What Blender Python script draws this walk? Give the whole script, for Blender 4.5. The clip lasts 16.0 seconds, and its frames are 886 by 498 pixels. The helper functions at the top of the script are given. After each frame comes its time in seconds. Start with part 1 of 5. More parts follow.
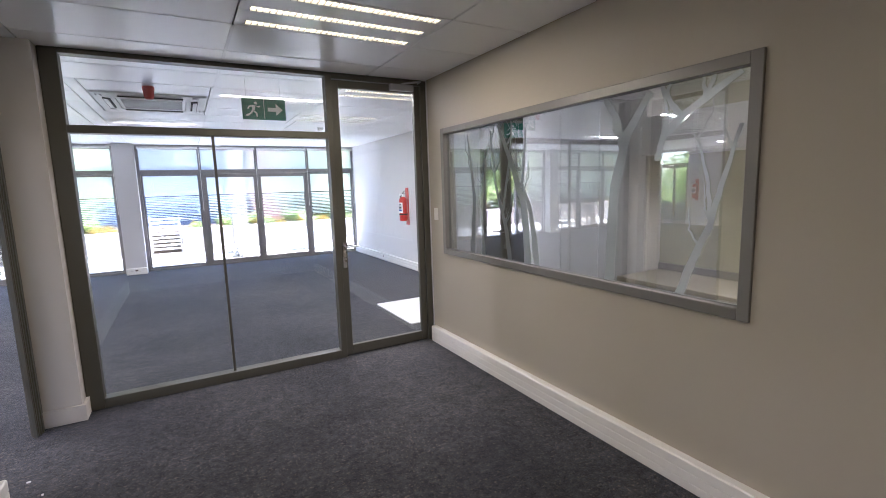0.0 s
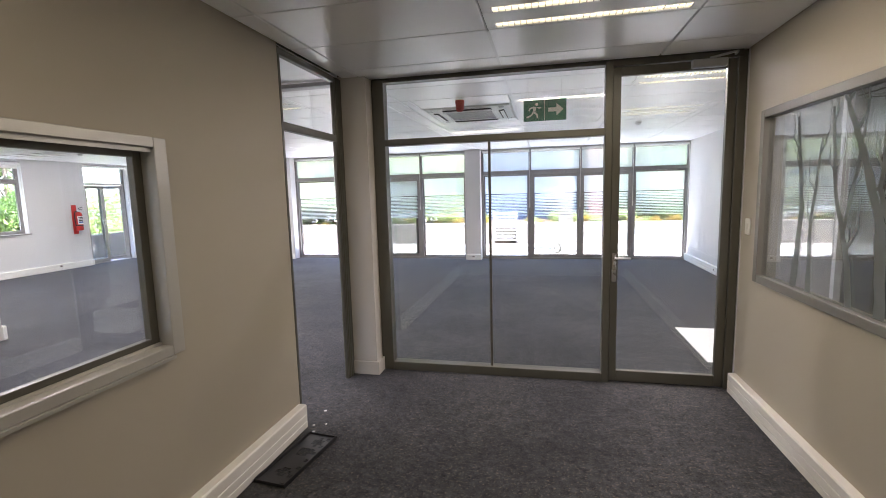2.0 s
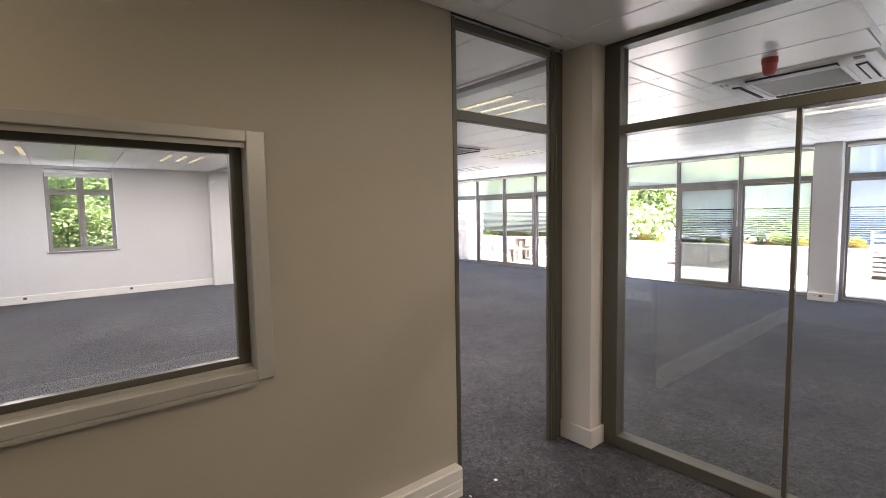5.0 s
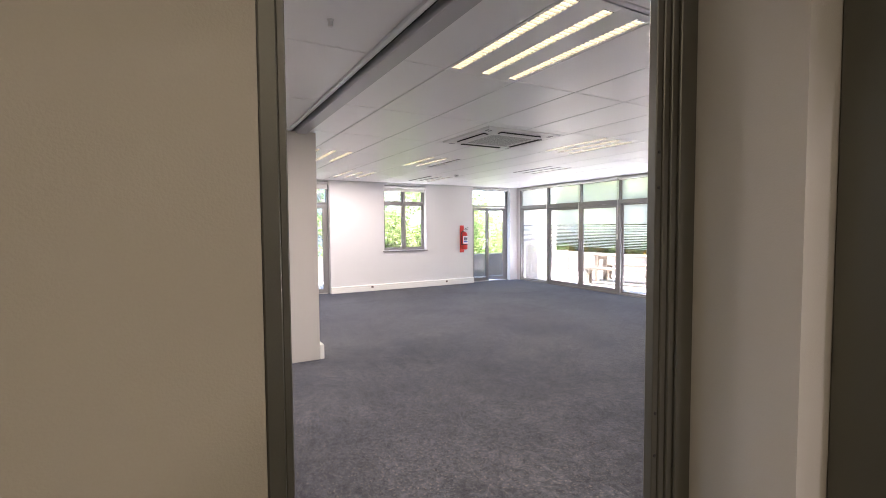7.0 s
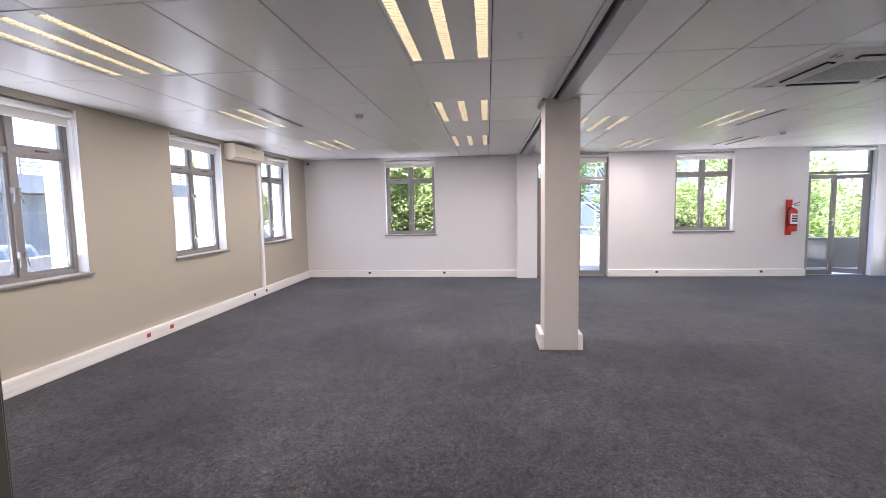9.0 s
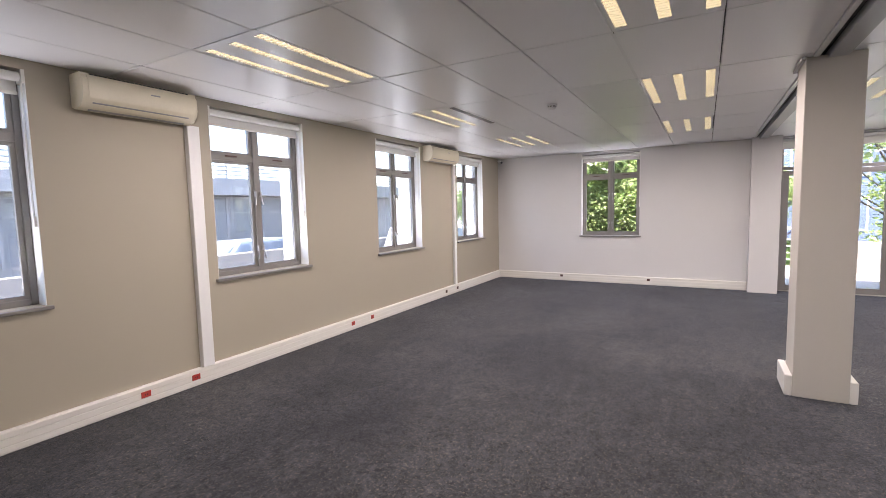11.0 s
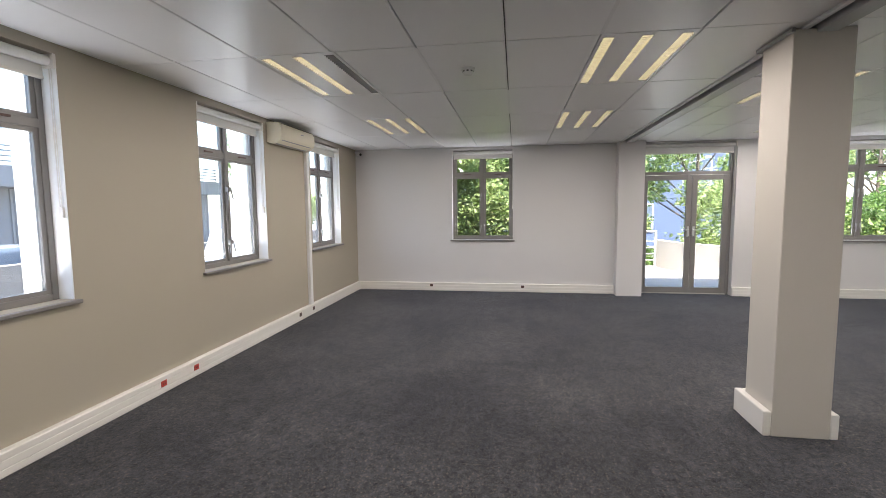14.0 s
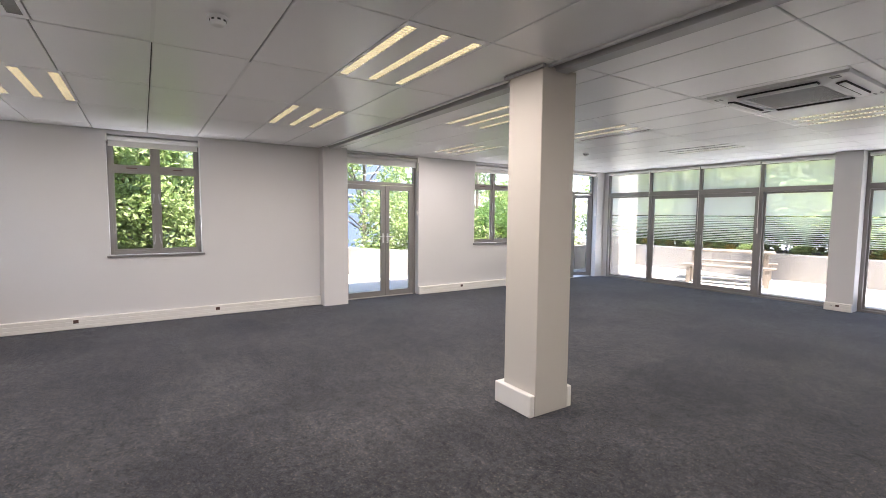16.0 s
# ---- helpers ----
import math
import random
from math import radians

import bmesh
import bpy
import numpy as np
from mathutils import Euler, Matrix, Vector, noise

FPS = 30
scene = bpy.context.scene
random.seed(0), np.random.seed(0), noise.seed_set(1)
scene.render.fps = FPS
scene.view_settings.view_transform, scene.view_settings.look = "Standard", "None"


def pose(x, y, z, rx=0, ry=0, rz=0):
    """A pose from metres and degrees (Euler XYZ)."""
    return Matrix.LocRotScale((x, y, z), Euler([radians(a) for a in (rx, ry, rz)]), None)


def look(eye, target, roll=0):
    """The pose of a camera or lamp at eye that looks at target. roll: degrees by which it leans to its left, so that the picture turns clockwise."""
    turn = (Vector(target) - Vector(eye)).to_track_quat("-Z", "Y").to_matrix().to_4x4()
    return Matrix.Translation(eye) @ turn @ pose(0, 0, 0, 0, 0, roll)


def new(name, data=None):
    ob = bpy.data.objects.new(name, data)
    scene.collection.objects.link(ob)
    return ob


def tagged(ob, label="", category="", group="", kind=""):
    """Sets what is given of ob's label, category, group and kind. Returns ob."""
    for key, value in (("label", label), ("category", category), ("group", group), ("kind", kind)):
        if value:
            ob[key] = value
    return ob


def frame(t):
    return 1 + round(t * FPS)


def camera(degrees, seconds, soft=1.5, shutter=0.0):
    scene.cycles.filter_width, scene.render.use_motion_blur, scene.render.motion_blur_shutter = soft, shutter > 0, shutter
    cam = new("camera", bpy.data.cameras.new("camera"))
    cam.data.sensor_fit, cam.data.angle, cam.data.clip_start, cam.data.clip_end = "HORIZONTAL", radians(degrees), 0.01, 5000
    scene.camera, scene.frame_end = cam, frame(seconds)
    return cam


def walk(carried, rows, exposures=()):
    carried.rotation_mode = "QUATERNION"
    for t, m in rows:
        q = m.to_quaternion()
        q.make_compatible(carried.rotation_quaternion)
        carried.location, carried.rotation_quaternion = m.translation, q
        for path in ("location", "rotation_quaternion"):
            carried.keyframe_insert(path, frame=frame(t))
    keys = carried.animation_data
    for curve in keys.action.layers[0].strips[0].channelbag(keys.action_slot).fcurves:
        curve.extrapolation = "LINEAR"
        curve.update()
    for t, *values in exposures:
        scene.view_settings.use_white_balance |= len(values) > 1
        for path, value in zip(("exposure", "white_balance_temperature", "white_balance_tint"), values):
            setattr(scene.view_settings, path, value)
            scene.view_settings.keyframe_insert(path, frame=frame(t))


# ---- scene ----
cam = camera(88.0, 16.0, soft=0.85)
PATH = [
    (0, (0.199, 0.452, 1.595), (1.162, 2.183, 1.322), -1.8),
    (0.5, (0.364, 0.468, 1.61), (1.028, 2.335, 1.341), -1.7),
    (1, (0.522, 0.541, 1.582), (0.821, 2.503, 1.331), -1.6),
    (1.5, (0.693, 0.636, 1.625), (0.641, 2.619, 1.371), -1.5),
    (2, (0.91, 0.684, 1.624), (0.475, 2.621, 1.381), -1.5),
    (2.5, (1.079, 0.647, 1.633), (0.32, 2.481, 1.395), -1.3),
    (3, (1.278, 0.632, 1.636), (0.222, 2.315, 1.405), -1.2),
    (3.5, (1.461, 0.788, 1.634), (0.191, 2.315, 1.404), -1.1),
    (4, (1.471, 1.029, 1.631), (0.053, 2.422, 1.408), -1.1),
    (4.2, (1.436, 1.176, 1.619), (-0.026, 2.525, 1.407), -1.0),
    (6.5, (0.144, 3.098, 1.53), (-1.485, 4.256, 1.454), -0.9),
    (7, (-0.14, 3.396, 1.536), (-1.878, 4.382, 1.438), -0.4),
    (7.5, (-0.298, 3.669, 1.529), (-2.171, 4.359, 1.4), -0.5),
    (8, (-0.379, 3.789, 1.542), (-2.337, 4.166, 1.382), -0.5),
    (8.5, (-0.514, 3.813, 1.545), (-2.505, 3.879, 1.367), -0.7),
    (9, (-0.587, 3.806, 1.541), (-2.569, 3.611, 1.357), -1.0),
    (9.5, (-0.666, 3.821, 1.553), (-2.602, 3.357, 1.362), -1.1),
    (10, (-0.756, 3.861, 1.563), (-2.616, 3.148, 1.375), -1.1),
    (12.5, (-1.612, 3.419, 1.517), (-3.29, 2.344, 1.346), -1.6),
    (13, (-1.844, 3.255, 1.529), (-3.618, 2.352, 1.345), -1.3),
    (13.5, (-2.036, 2.958, 1.545), (-3.926, 2.331, 1.357), -0.8),
    (14, (-2.212, 2.707, 1.536), (-4.18, 2.398, 1.356), -0.5),
    (14.5, (-2.394, 2.435, 1.529), (-4.386, 2.504, 1.363), -0.1),
    (15, (-2.601, 2.243, 1.561), (-4.547, 2.675, 1.392), 0.3),
    (15.5, (-2.799, 2.096, 1.528), (-4.631, 2.883, 1.372), 0.2),
    (16, (-2.997, 1.955, 1.529), (-4.667, 3.046, 1.38), 0.5),
]
EXPOSURES = [(0.0, 4.91, 5600, 26), (1.5, 4.81, 5850, 24), (2.5, 4.74, 6250, 24), (4.0, 4.74, 6350, 25), (6.5, 4.58, 6450, 23), (7.0, 4.68, 6350, 25), (7.5, 4.78, 6100, 25), (8.5, 4.38, 6100, 26), (10.0, 4.28, 6300, 25), (12.5, 3.87, 6550, 22), (14.0, 3.8, 6400, 17), (16.0, 4.05, 6450, 20)]
walk(cam, [(t, look(eye, target, roll)) for t, eye, target, roll in PATH], EXPOSURES)

# ---- world, sun, exposure ----
SUN_ELEV, SUN_AZ = 64.0, 98.0          # degrees; azimuth from north (+y) towards east
wd = bpy.data.worlds.new("sky")
scene.world = wd
wd.use_nodes = True
_nt = wd.node_tree
_sky = _nt.nodes.new("ShaderNodeTexSky")
_sky.sky_type = "NISHITA"
_sky.sun_disc = False
_sky.sun_elevation = radians(SUN_ELEV)
_sky.sun_rotation = radians(SUN_AZ)
_nt.links.new(_sky.outputs[0], _nt.nodes["Background"].inputs[0])
_nt.nodes["Background"].inputs[1].default_value = 0.15
sun = new("sun", bpy.data.lights.new("sun", "SUN"))
sun.data.energy, sun.data.angle, sun.data.color = 4.6, radians(0.55), (1.0, 0.96, 0.9)
_d = Vector((math.sin(radians(SUN_AZ)) * math.cos(radians(SUN_ELEV)), math.cos(radians(SUN_AZ)) * math.cos(radians(SUN_ELEV)), math.sin(radians(SUN_ELEV))))
sun.matrix_world = look(_d * 30, (0, 0, 0))
TUBE = 0.082                           # strength of the fluorescent tubes

LAMP_WATTS = 2.2                       # each fluorescent fitting

# ---- materials ----


def mat(name, color, rough=0.5, metal=0.0, var=0.08, scale=6.0, fine=120.0, bump=0.0, bscale=None, spec=0.5, tint=None, patchy=0.06):
    """A surface with broad stains and fine grain in object space, both in metres."""
    m = bpy.data.materials.new(name)
    m.use_nodes = True
    n, l = m.node_tree.nodes, m.node_tree.links
    b = n["Principled BSDF"]
    b.inputs["Roughness"].default_value, b.inputs["Metallic"].default_value = rough, metal
    b.inputs["Specular IOR Level"].default_value = spec
    co = n.new("ShaderNodeTexCoord")
    big, small = n.new("ShaderNodeTexNoise"), n.new("ShaderNodeTexNoise")
    big.inputs["Scale"].default_value, big.inputs["Detail"].default_value = scale, 5
    small.inputs["Scale"].default_value, small.inputs["Detail"].default_value = fine, 3
    for t in (big, small):
        l.new(co.outputs["Object"], t.inputs["Vector"])
    ad = n.new("ShaderNodeMath")
    ad.operation = "ADD"
    l.new(big.outputs["Fac"], ad.inputs[0])
    l.new(small.outputs["Fac"], ad.inputs[1])
    rg = n.new("ShaderNodeMapRange")
    rg.inputs["From Min"].default_value, rg.inputs["From Max"].default_value = 0.6, 1.4
    l.new(ad.outputs[0], rg.inputs["Value"])
    mx = n.new("ShaderNodeMix")
    mx.data_type = "RGBA"
    c2 = tint or tuple(min(1, c * (1 + var)) for c in color)
    mx.inputs["A"].default_value = (*[c * (1 - var) for c in color], 1)
    mx.inputs["B"].default_value = (*c2, 1)
    l.new(rg.outputs[0], mx.inputs["Factor"])
    l.new(mx.outputs["Result"], b.inputs["Base Color"])
    rr = n.new("ShaderNodeMapRange")
    rr.inputs["To Min"].default_value, rr.inputs["To Max"].default_value = max(0, rough - patchy), min(1, rough + patchy)
    l.new(big.outputs["Fac"], rr.inputs["Value"])
    l.new(rr.outputs[0], b.inputs["Roughness"])
    if bump:
        bp = n.new("ShaderNodeBump")
        bp.inputs["Strength"].default_value, bp.inputs["Distance"].default_value = bump, 0.004
        if bscale:
            bt = n.new("ShaderNodeTexNoise")
            bt.inputs["Scale"].default_value, bt.inputs["Detail"].default_value = bscale, 4
            l.new(co.outputs["Object"], bt.inputs["Vector"])
            l.new(bt.outputs["Fac"], bp.inputs["Height"])
        else:
            l.new(small.outputs["Fac"], bp.inputs["Height"])
        l.new(bp.outputs[0], b.inputs["Normal"])
    return m


def glass(name, tint=(1, 1, 1), base=0.04, gloss=(1, 1, 1)):
    """A clear flat pane: straight-through light with a mirror reflection by Fresnel."""
    m = bpy.data.materials.new(name)
    m.use_nodes = True
    n, l = m.node_tree.nodes, m.node_tree.links
    n.remove(n["Principled BSDF"])
    tr, gl, fr, mx = n.new("ShaderNodeBsdfTransparent"), n.new("ShaderNodeBsdfGlossy"), n.new("ShaderNodeLayerWeight"), n.new("ShaderNodeMixShader")
    tr.inputs[0].default_value = (*tint, 1)
    gl.inputs["Roughness"].default_value, gl.inputs["Color"].default_value = 0.0, (*gloss, 1)
    fr.inputs["Blend"].default_value = 0.5
    pw, ml = n.new("ShaderNodeMath"), n.new("ShaderNodeMath")
    pw.operation, pw.inputs[1].default_value = "POWER", 5.0
    ml.operation, ml.inputs[1].default_value, ml.inputs[2].default_value = "MULTIPLY_ADD", 0.95, base
    l.new(fr.outputs["Facing"], pw.inputs[0])
    l.new(pw.outputs[0], ml.inputs[0])
    l.new(ml.outputs[0], mx.inputs[0])
    l.new(tr.outputs[0], mx.inputs[1])
    l.new(gl.outputs[0], mx.inputs[2])
    l.new(mx.outputs[0], n["Material Output"].inputs[0])
    return m


def film(name, color, through_part, rough=0.35):
    """Frosted vinyl: light comes through scattered, a little of it straight."""
    m = bpy.data.materials.new(name)
    m.use_nodes = True
    n, l = m.node_tree.nodes, m.node_tree.links
    n.remove(n["Principled BSDF"])
    rf, tl, df = n.new("ShaderNodeBsdfRefraction"), n.new("ShaderNodeBsdfTranslucent"), n.new("ShaderNodeBsdfDiffuse")
    rf.inputs["Roughness"].default_value, rf.inputs["IOR"].default_value = rough, 1.02
    rf.inputs["Color"].default_value = tl.inputs["Color"].default_value = df.inputs["Color"].default_value = (*color, 1)
    a, b = n.new("ShaderNodeMixShader"), n.new("ShaderNodeMixShader")
    a.inputs[0].default_value, b.inputs[0].default_value = 0.2, through_part
    l.new(tl.outputs[0], a.inputs[1])
    l.new(df.outputs[0], a.inputs[2])
    l.new(a.outputs[0], b.inputs[1])
    l.new(rf.outputs[0], b.inputs[2])
    l.new(b.outputs[0], n["Material Output"].inputs[0])
    return m


def glow(name, color, strength):
    m = bpy.data.materials.new(name)
    m.use_nodes = True
    b = m.node_tree.nodes["Principled BSDF"]
    b.inputs["Base Color"].default_value = (*color, 1)
    b.inputs["Emission Color"].default_value, b.inputs["Emission Strength"].default_value = (*color, 1), strength
    return m


WALL = mat("wall_paint", (0.4, 0.36, 0.285), 0.62, var=0.025, scale=1.3, fine=260, bump=0.12)
WALLN = mat("white_wall_paint", (0.62, 0.607, 0.595), 0.6, var=0.02, scale=1.3, fine=260, bump=0.12)
TRUNK = mat("white_plastic", (0.74, 0.715, 0.665), 0.35, var=0.02, scale=3, fine=40)
CEIL = mat("ceiling_tile", (0.9, 0.9, 0.9), 0.32, var=0.015, scale=0.8, fine=300, spec=0.9, patchy=0.0)
TEE = mat("ceiling_tee", (0.85, 0.85, 0.85), 0.4, var=0.02)
PLEN = mat("void_shade", (0.15, 0.15, 0.15), 0.8)
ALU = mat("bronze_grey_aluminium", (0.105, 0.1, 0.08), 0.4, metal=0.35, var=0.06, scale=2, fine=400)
ALUT = mat("grey_frame_aluminium", (0.2, 0.19, 0.168), 0.4, metal=0.35, var=0.06, scale=2, fine=400)
ALUW = mat("window_aluminium", (0.235, 0.222, 0.212), 0.42, metal=0.3, var=0.05, scale=2, fine=400)
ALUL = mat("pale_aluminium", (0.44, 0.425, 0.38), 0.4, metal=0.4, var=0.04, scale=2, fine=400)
STEEL = mat("brushed_steel", (0.6, 0.6, 0.6), 0.28, metal=1.0, var=0.05, scale=8, fine=300)
COLM = mat("cream_column_paint", (0.52, 0.485, 0.43), 0.6, var=0.025, scale=1.3, fine=260, bump=0.12)
TRACKM = mat("grey_steel_track", (0.36, 0.36, 0.365), 0.45, metal=0.3, var=0.05, scale=2)
BLIND = mat("blind_fabric", (0.72, 0.71, 0.68), 0.85, var=0.03, scale=4, fine=500, bump=0.2)
ACW = mat("aged_white_plastic", (0.74, 0.68, 0.53), 0.38, var=0.03, scale=4, fine=60)
ACN = mat("clean_white_plastic", (0.78, 0.78, 0.77), 0.38, var=0.02, scale=4, fine=60)
BLACK = mat("black_plastic", (0.02, 0.02, 0.022), 0.4, var=0.1)
DARK = mat("dark_slot", (0.03, 0.03, 0.03), 0.7, var=0.1)
REDP = mat("red_enamel", (0.5, 0.03, 0.02), 0.3, var=0.08, scale=10)
REDS = mat("red_plastic", (0.42, 0.05, 0.035), 0.45, var=0.06)
BROWN = mat("dark_brown_plastic", (0.09, 0.045, 0.035), 0.45, var=0.06)
GREEN = mat("sign_green", (0.02, 0.16, 0.11), 0.4, var=0.05)
WHITE = mat("white_print", (0.82, 0.83, 0.82), 0.5, var=0.02)
BLUE = mat("label_blue", (0.05, 0.1, 0.35), 0.5, var=0.04)
TILEW = mat("white_floor_tile", (0.72, 0.71, 0.68), 0.3, var=0.03, scale=2)
KWALL = mat("kitchen_wall", (0.45, 0.43, 0.32), 0.6, var=0.03, scale=1.5, bump=0.1)
PLASTER = mat("white_plaster", (0.36, 0.325, 0.29), 0.85, var=0.06, scale=1.2, fine=90, bump=0.5, bscale=60)
PAVE = mat("pale_paving", (0.5, 0.46, 0.42), 0.85, var=0.1, scale=1.6, fine=70, bump=0.4)
ASPH = mat("asphalt", (0.2, 0.2, 0.2), 0.9, var=0.15, scale=0.7, fine=90, bump=0.5)
EARTH = mat("garden_soil", (0.1, 0.07, 0.05), 0.95, var=0.3, scale=3, fine=60, bump=0.8)
SLATE = mat("slate_blue_render", (0.1, 0.13, 0.21), 0.8, var=0.06, scale=0.5, fine=40, bump=0.2)
RUST = mat("red_brown_render", (0.42, 0.2, 0.16), 0.8, var=0.07, scale=0.5, fine=40, bump=0.2)
TUBEM = glow("warm_tube", (1.0, 0.86, 0.5), TUBE)
TUBEOFF = mat("unlit_tube", (0.6, 0.6, 0.6), 0.4)
REFL = mat("lamp_reflector", (0.75, 0.75, 0.74), 0.25, metal=0.6, var=0.03)
GLASS = glass("tinted_window_glass", (0.55, 0.57, 0.565))
GLASSP = glass("clear_partition_glass", (0.95, 0.97, 0.965))
FILM = film("frosted_film", (0.96, 0.97, 0.94), 0.76, 0.5)
PANEK = glass("reflective_glass", (0.82, 0.85, 0.85), 0.16)
DECAL = film("frosted_decal", (0.42, 0.45, 0.44), 0.5, 0.4)


def carpet():
    """Mottled needle-punch carpet: fibres, flecks and broad traffic wear."""
    m = bpy.data.materials.new("grey_carpet")
    m.use_nodes = True
    n, l = m.node_tree.nodes, m.node_tree.links
    b = n["Principled BSDF"]
    b.inputs["Roughness"].default_value, b.inputs["Specular IOR Level"].default_value = 0.95, 0.15
    co = n.new("ShaderNodeTexCoord")

    def tex(scale, detail, rough):
        t = n.new("ShaderNodeTexNoise")
        t.inputs["Scale"].default_value, t.inputs["Detail"].default_value, t.inputs["Roughness"].default_value = scale, detail, rough
        l.new(co.outputs["Object"], t.inputs["Vector"])
        return t

    def ramp(t, lo, hi, a, c):
        r = n.new("ShaderNodeMapRange")
        for k, v in zip(("From Min", "From Max", "To Min", "To Max"), (lo, hi, a, c)):
            r.inputs[k].default_value = v
        l.new(t.outputs["Fac"], r.inputs["Value"])
        return r
    mott, fibre, wear, patch = tex(26, 6, 0.75), tex(150, 4, 0.7), tex(0.7, 5, 0.6), tex(7.0, 5, 0.7)
    light, dark = tex(62, 3, 0.6), tex(52, 3, 0.6)
    mx = n.new("ShaderNodeMix")
    mx.data_type = "RGBA"
    mx.inputs["A"].default_value, mx.inputs["B"].default_value = (0.015, 0.0155, 0.017, 1), (0.064, 0.064, 0.064, 1)
    l.new(ramp(mott, 0.38, 0.62, 0.0, 1.0).outputs[0], mx.inputs["Factor"])
    last = mx
    for t, lo, hi, amount, col in ((light, 0.55, 0.68, 0.8, (0.17, 0.145, 0.11, 1)), (dark, 0.56, 0.66, 0.9, (0.006, 0.006, 0.007, 1))):
        fl = n.new("ShaderNodeMix")
        fl.data_type = "RGBA"
        fl.inputs["B"].default_value = col
        l.new(ramp(t, lo, hi, 0.0, amount).outputs[0], fl.inputs["Factor"])
        l.new(last.outputs["Result"], fl.inputs["A"])
        last = fl
    mul = n.new("ShaderNodeMath")
    mul.operation = "MULTIPLY"
    l.new(ramp(wear, 0.36, 0.64, 0.6, 1.3).outputs[0], mul.inputs[0])
    l.new(ramp(patch, 0.35, 0.65, 0.72, 1.28).outputs[0], mul.inputs[1])
    vm = n.new("ShaderNodeVectorMath")
    vm.operation = "SCALE"
    l.new(last.outputs["Result"], vm.inputs[0])
    l.new(mul.outputs[0], vm.inputs["Scale"])
    l.new(vm.outputs[0], b.inputs["Base Color"])
    b.inputs["Sheen Weight"].default_value, b.inputs["Sheen Roughness"].default_value = 0.2, 0.4
    b.inputs["Sheen Tint"].default_value = (0.78, 0.82, 1.0, 1)
    bp = n.new("ShaderNodeBump")
    bp.inputs["Strength"].default_value, bp.inputs["Distance"].default_value = 0.9, 0.005
    l.new(fibre.outputs["Fac"], bp.inputs["Height"])
    l.new(bp.outputs[0], b.inputs["Normal"])
    return m


CARPET = carpet()

# ---- mesh helpers ----


def box(bm, x0, x1, y0, y1, z0, z1, bevel=0.0):
    vs = [bm.verts.new((x, y, z)) for x in (min(x0, x1), max(x0, x1)) for y in (min(y0, y1), max(y0, y1)) for z in (min(z0, z1), max(z0, z1))]
    fs = [bm.faces.new([vs[i] for i in f]) for f in ((0, 1, 3, 2), (4, 6, 7, 5), (0, 4, 5, 1), (2, 3, 7, 6), (0, 2, 6, 4), (1, 5, 7, 3))]
    if bevel:
        es = list({e for f in fs for e in f.edges})
        bmesh.ops.bevel(bm, geom=es, offset=bevel, segments=1, affect="EDGES", profile=0.5)
    return bm


def boxes(*rows, bevel=0.0):
    bm = bmesh.new()
    for r in rows:
        box(bm, *r, bevel=bevel)
    return bm


def cyl(bm, p, q, r, r2=None, seg=14, caps=True):
    p, q = Vector(p), Vector(q)
    d = q - p
    m = Matrix.Translation((p + q) / 2) @ d.to_track_quat("Z", "Y").to_matrix().to_4x4()
    bmesh.ops.create_cone(bm, cap_ends=caps, segments=seg, radius1=r, radius2=r if r2 is None else r2, depth=d.length, matrix=m)
    return bm


def lathe(bm, prof, seg=20, m=Matrix()):
    """Turns (radius, height) pairs round the z axis."""
    rings = []
    for r, z in prof:
        rings.append([bm.verts.new(m @ Vector((r * math.cos(2 * math.pi * i / seg), r * math.sin(2 * math.pi * i / seg), z))) for i in range(seg)])
    for a, b in zip(rings, rings[1:]):
        for i in range(seg):
            bm.faces.new((a[i], a[(i + 1) % seg], b[(i + 1) % seg], b[i]))
    bm.faces.new(rings[0][::-1])
    bm.faces.new(rings[-1])
    return bm


def extrude_profile(bm, prof, x0, x1):
    """A prism along x from (y, z) pairs."""
    a = [bm.verts.new((x0, y, z)) for y, z in prof]
    b = [bm.verts.new((x1, y, z)) for y, z in prof]
    k = len(prof)
    bm.faces.new(a[::-1])
    bm.faces.new(b)
    for i in range(k):
        bm.faces.new((a[i], a[(i + 1) % k], b[(i + 1) % k], b[i]))
    bmesh.ops.recalc_face_normals(bm, faces=bm.faces[:])
    return bm


def tube(bm, pts, r, seg=8):
    for a, b in zip(pts, pts[1:]):
        cyl(bm, a, b, r, seg=seg)
    return bm


def part(name, bm, material, parent=None, label="", smooth=False, m=None):
    """Links a bmesh as one mesh object, under a thing or a part if given."""
    me = bpy.data.meshes.new(name)
    bm.normal_update()
    bm.to_mesh(me)
    bm.free()
    me.materials.append(material)
    if smooth:
        for p in me.polygons:
            p.use_smooth = True
        me.set_sharp_from_angle(angle=radians(40))
    ob = new(name, me)
    if parent:
        ob.parent = parent
    if m is not None:
        ob.matrix_basis = m
    if label:
        ob["label"] = label
    return ob


def thing(name, m, label="", category="", group="", kind=""):
    e = new(name)
    e.matrix_basis = m
    e.empty_display_size = 0.1
    return tagged(e, label, category, group, kind)


def structure(name, bm, material, label, category, m=None):
    return tagged(part(name, bm, material, m=m), label, category, kind="structure")


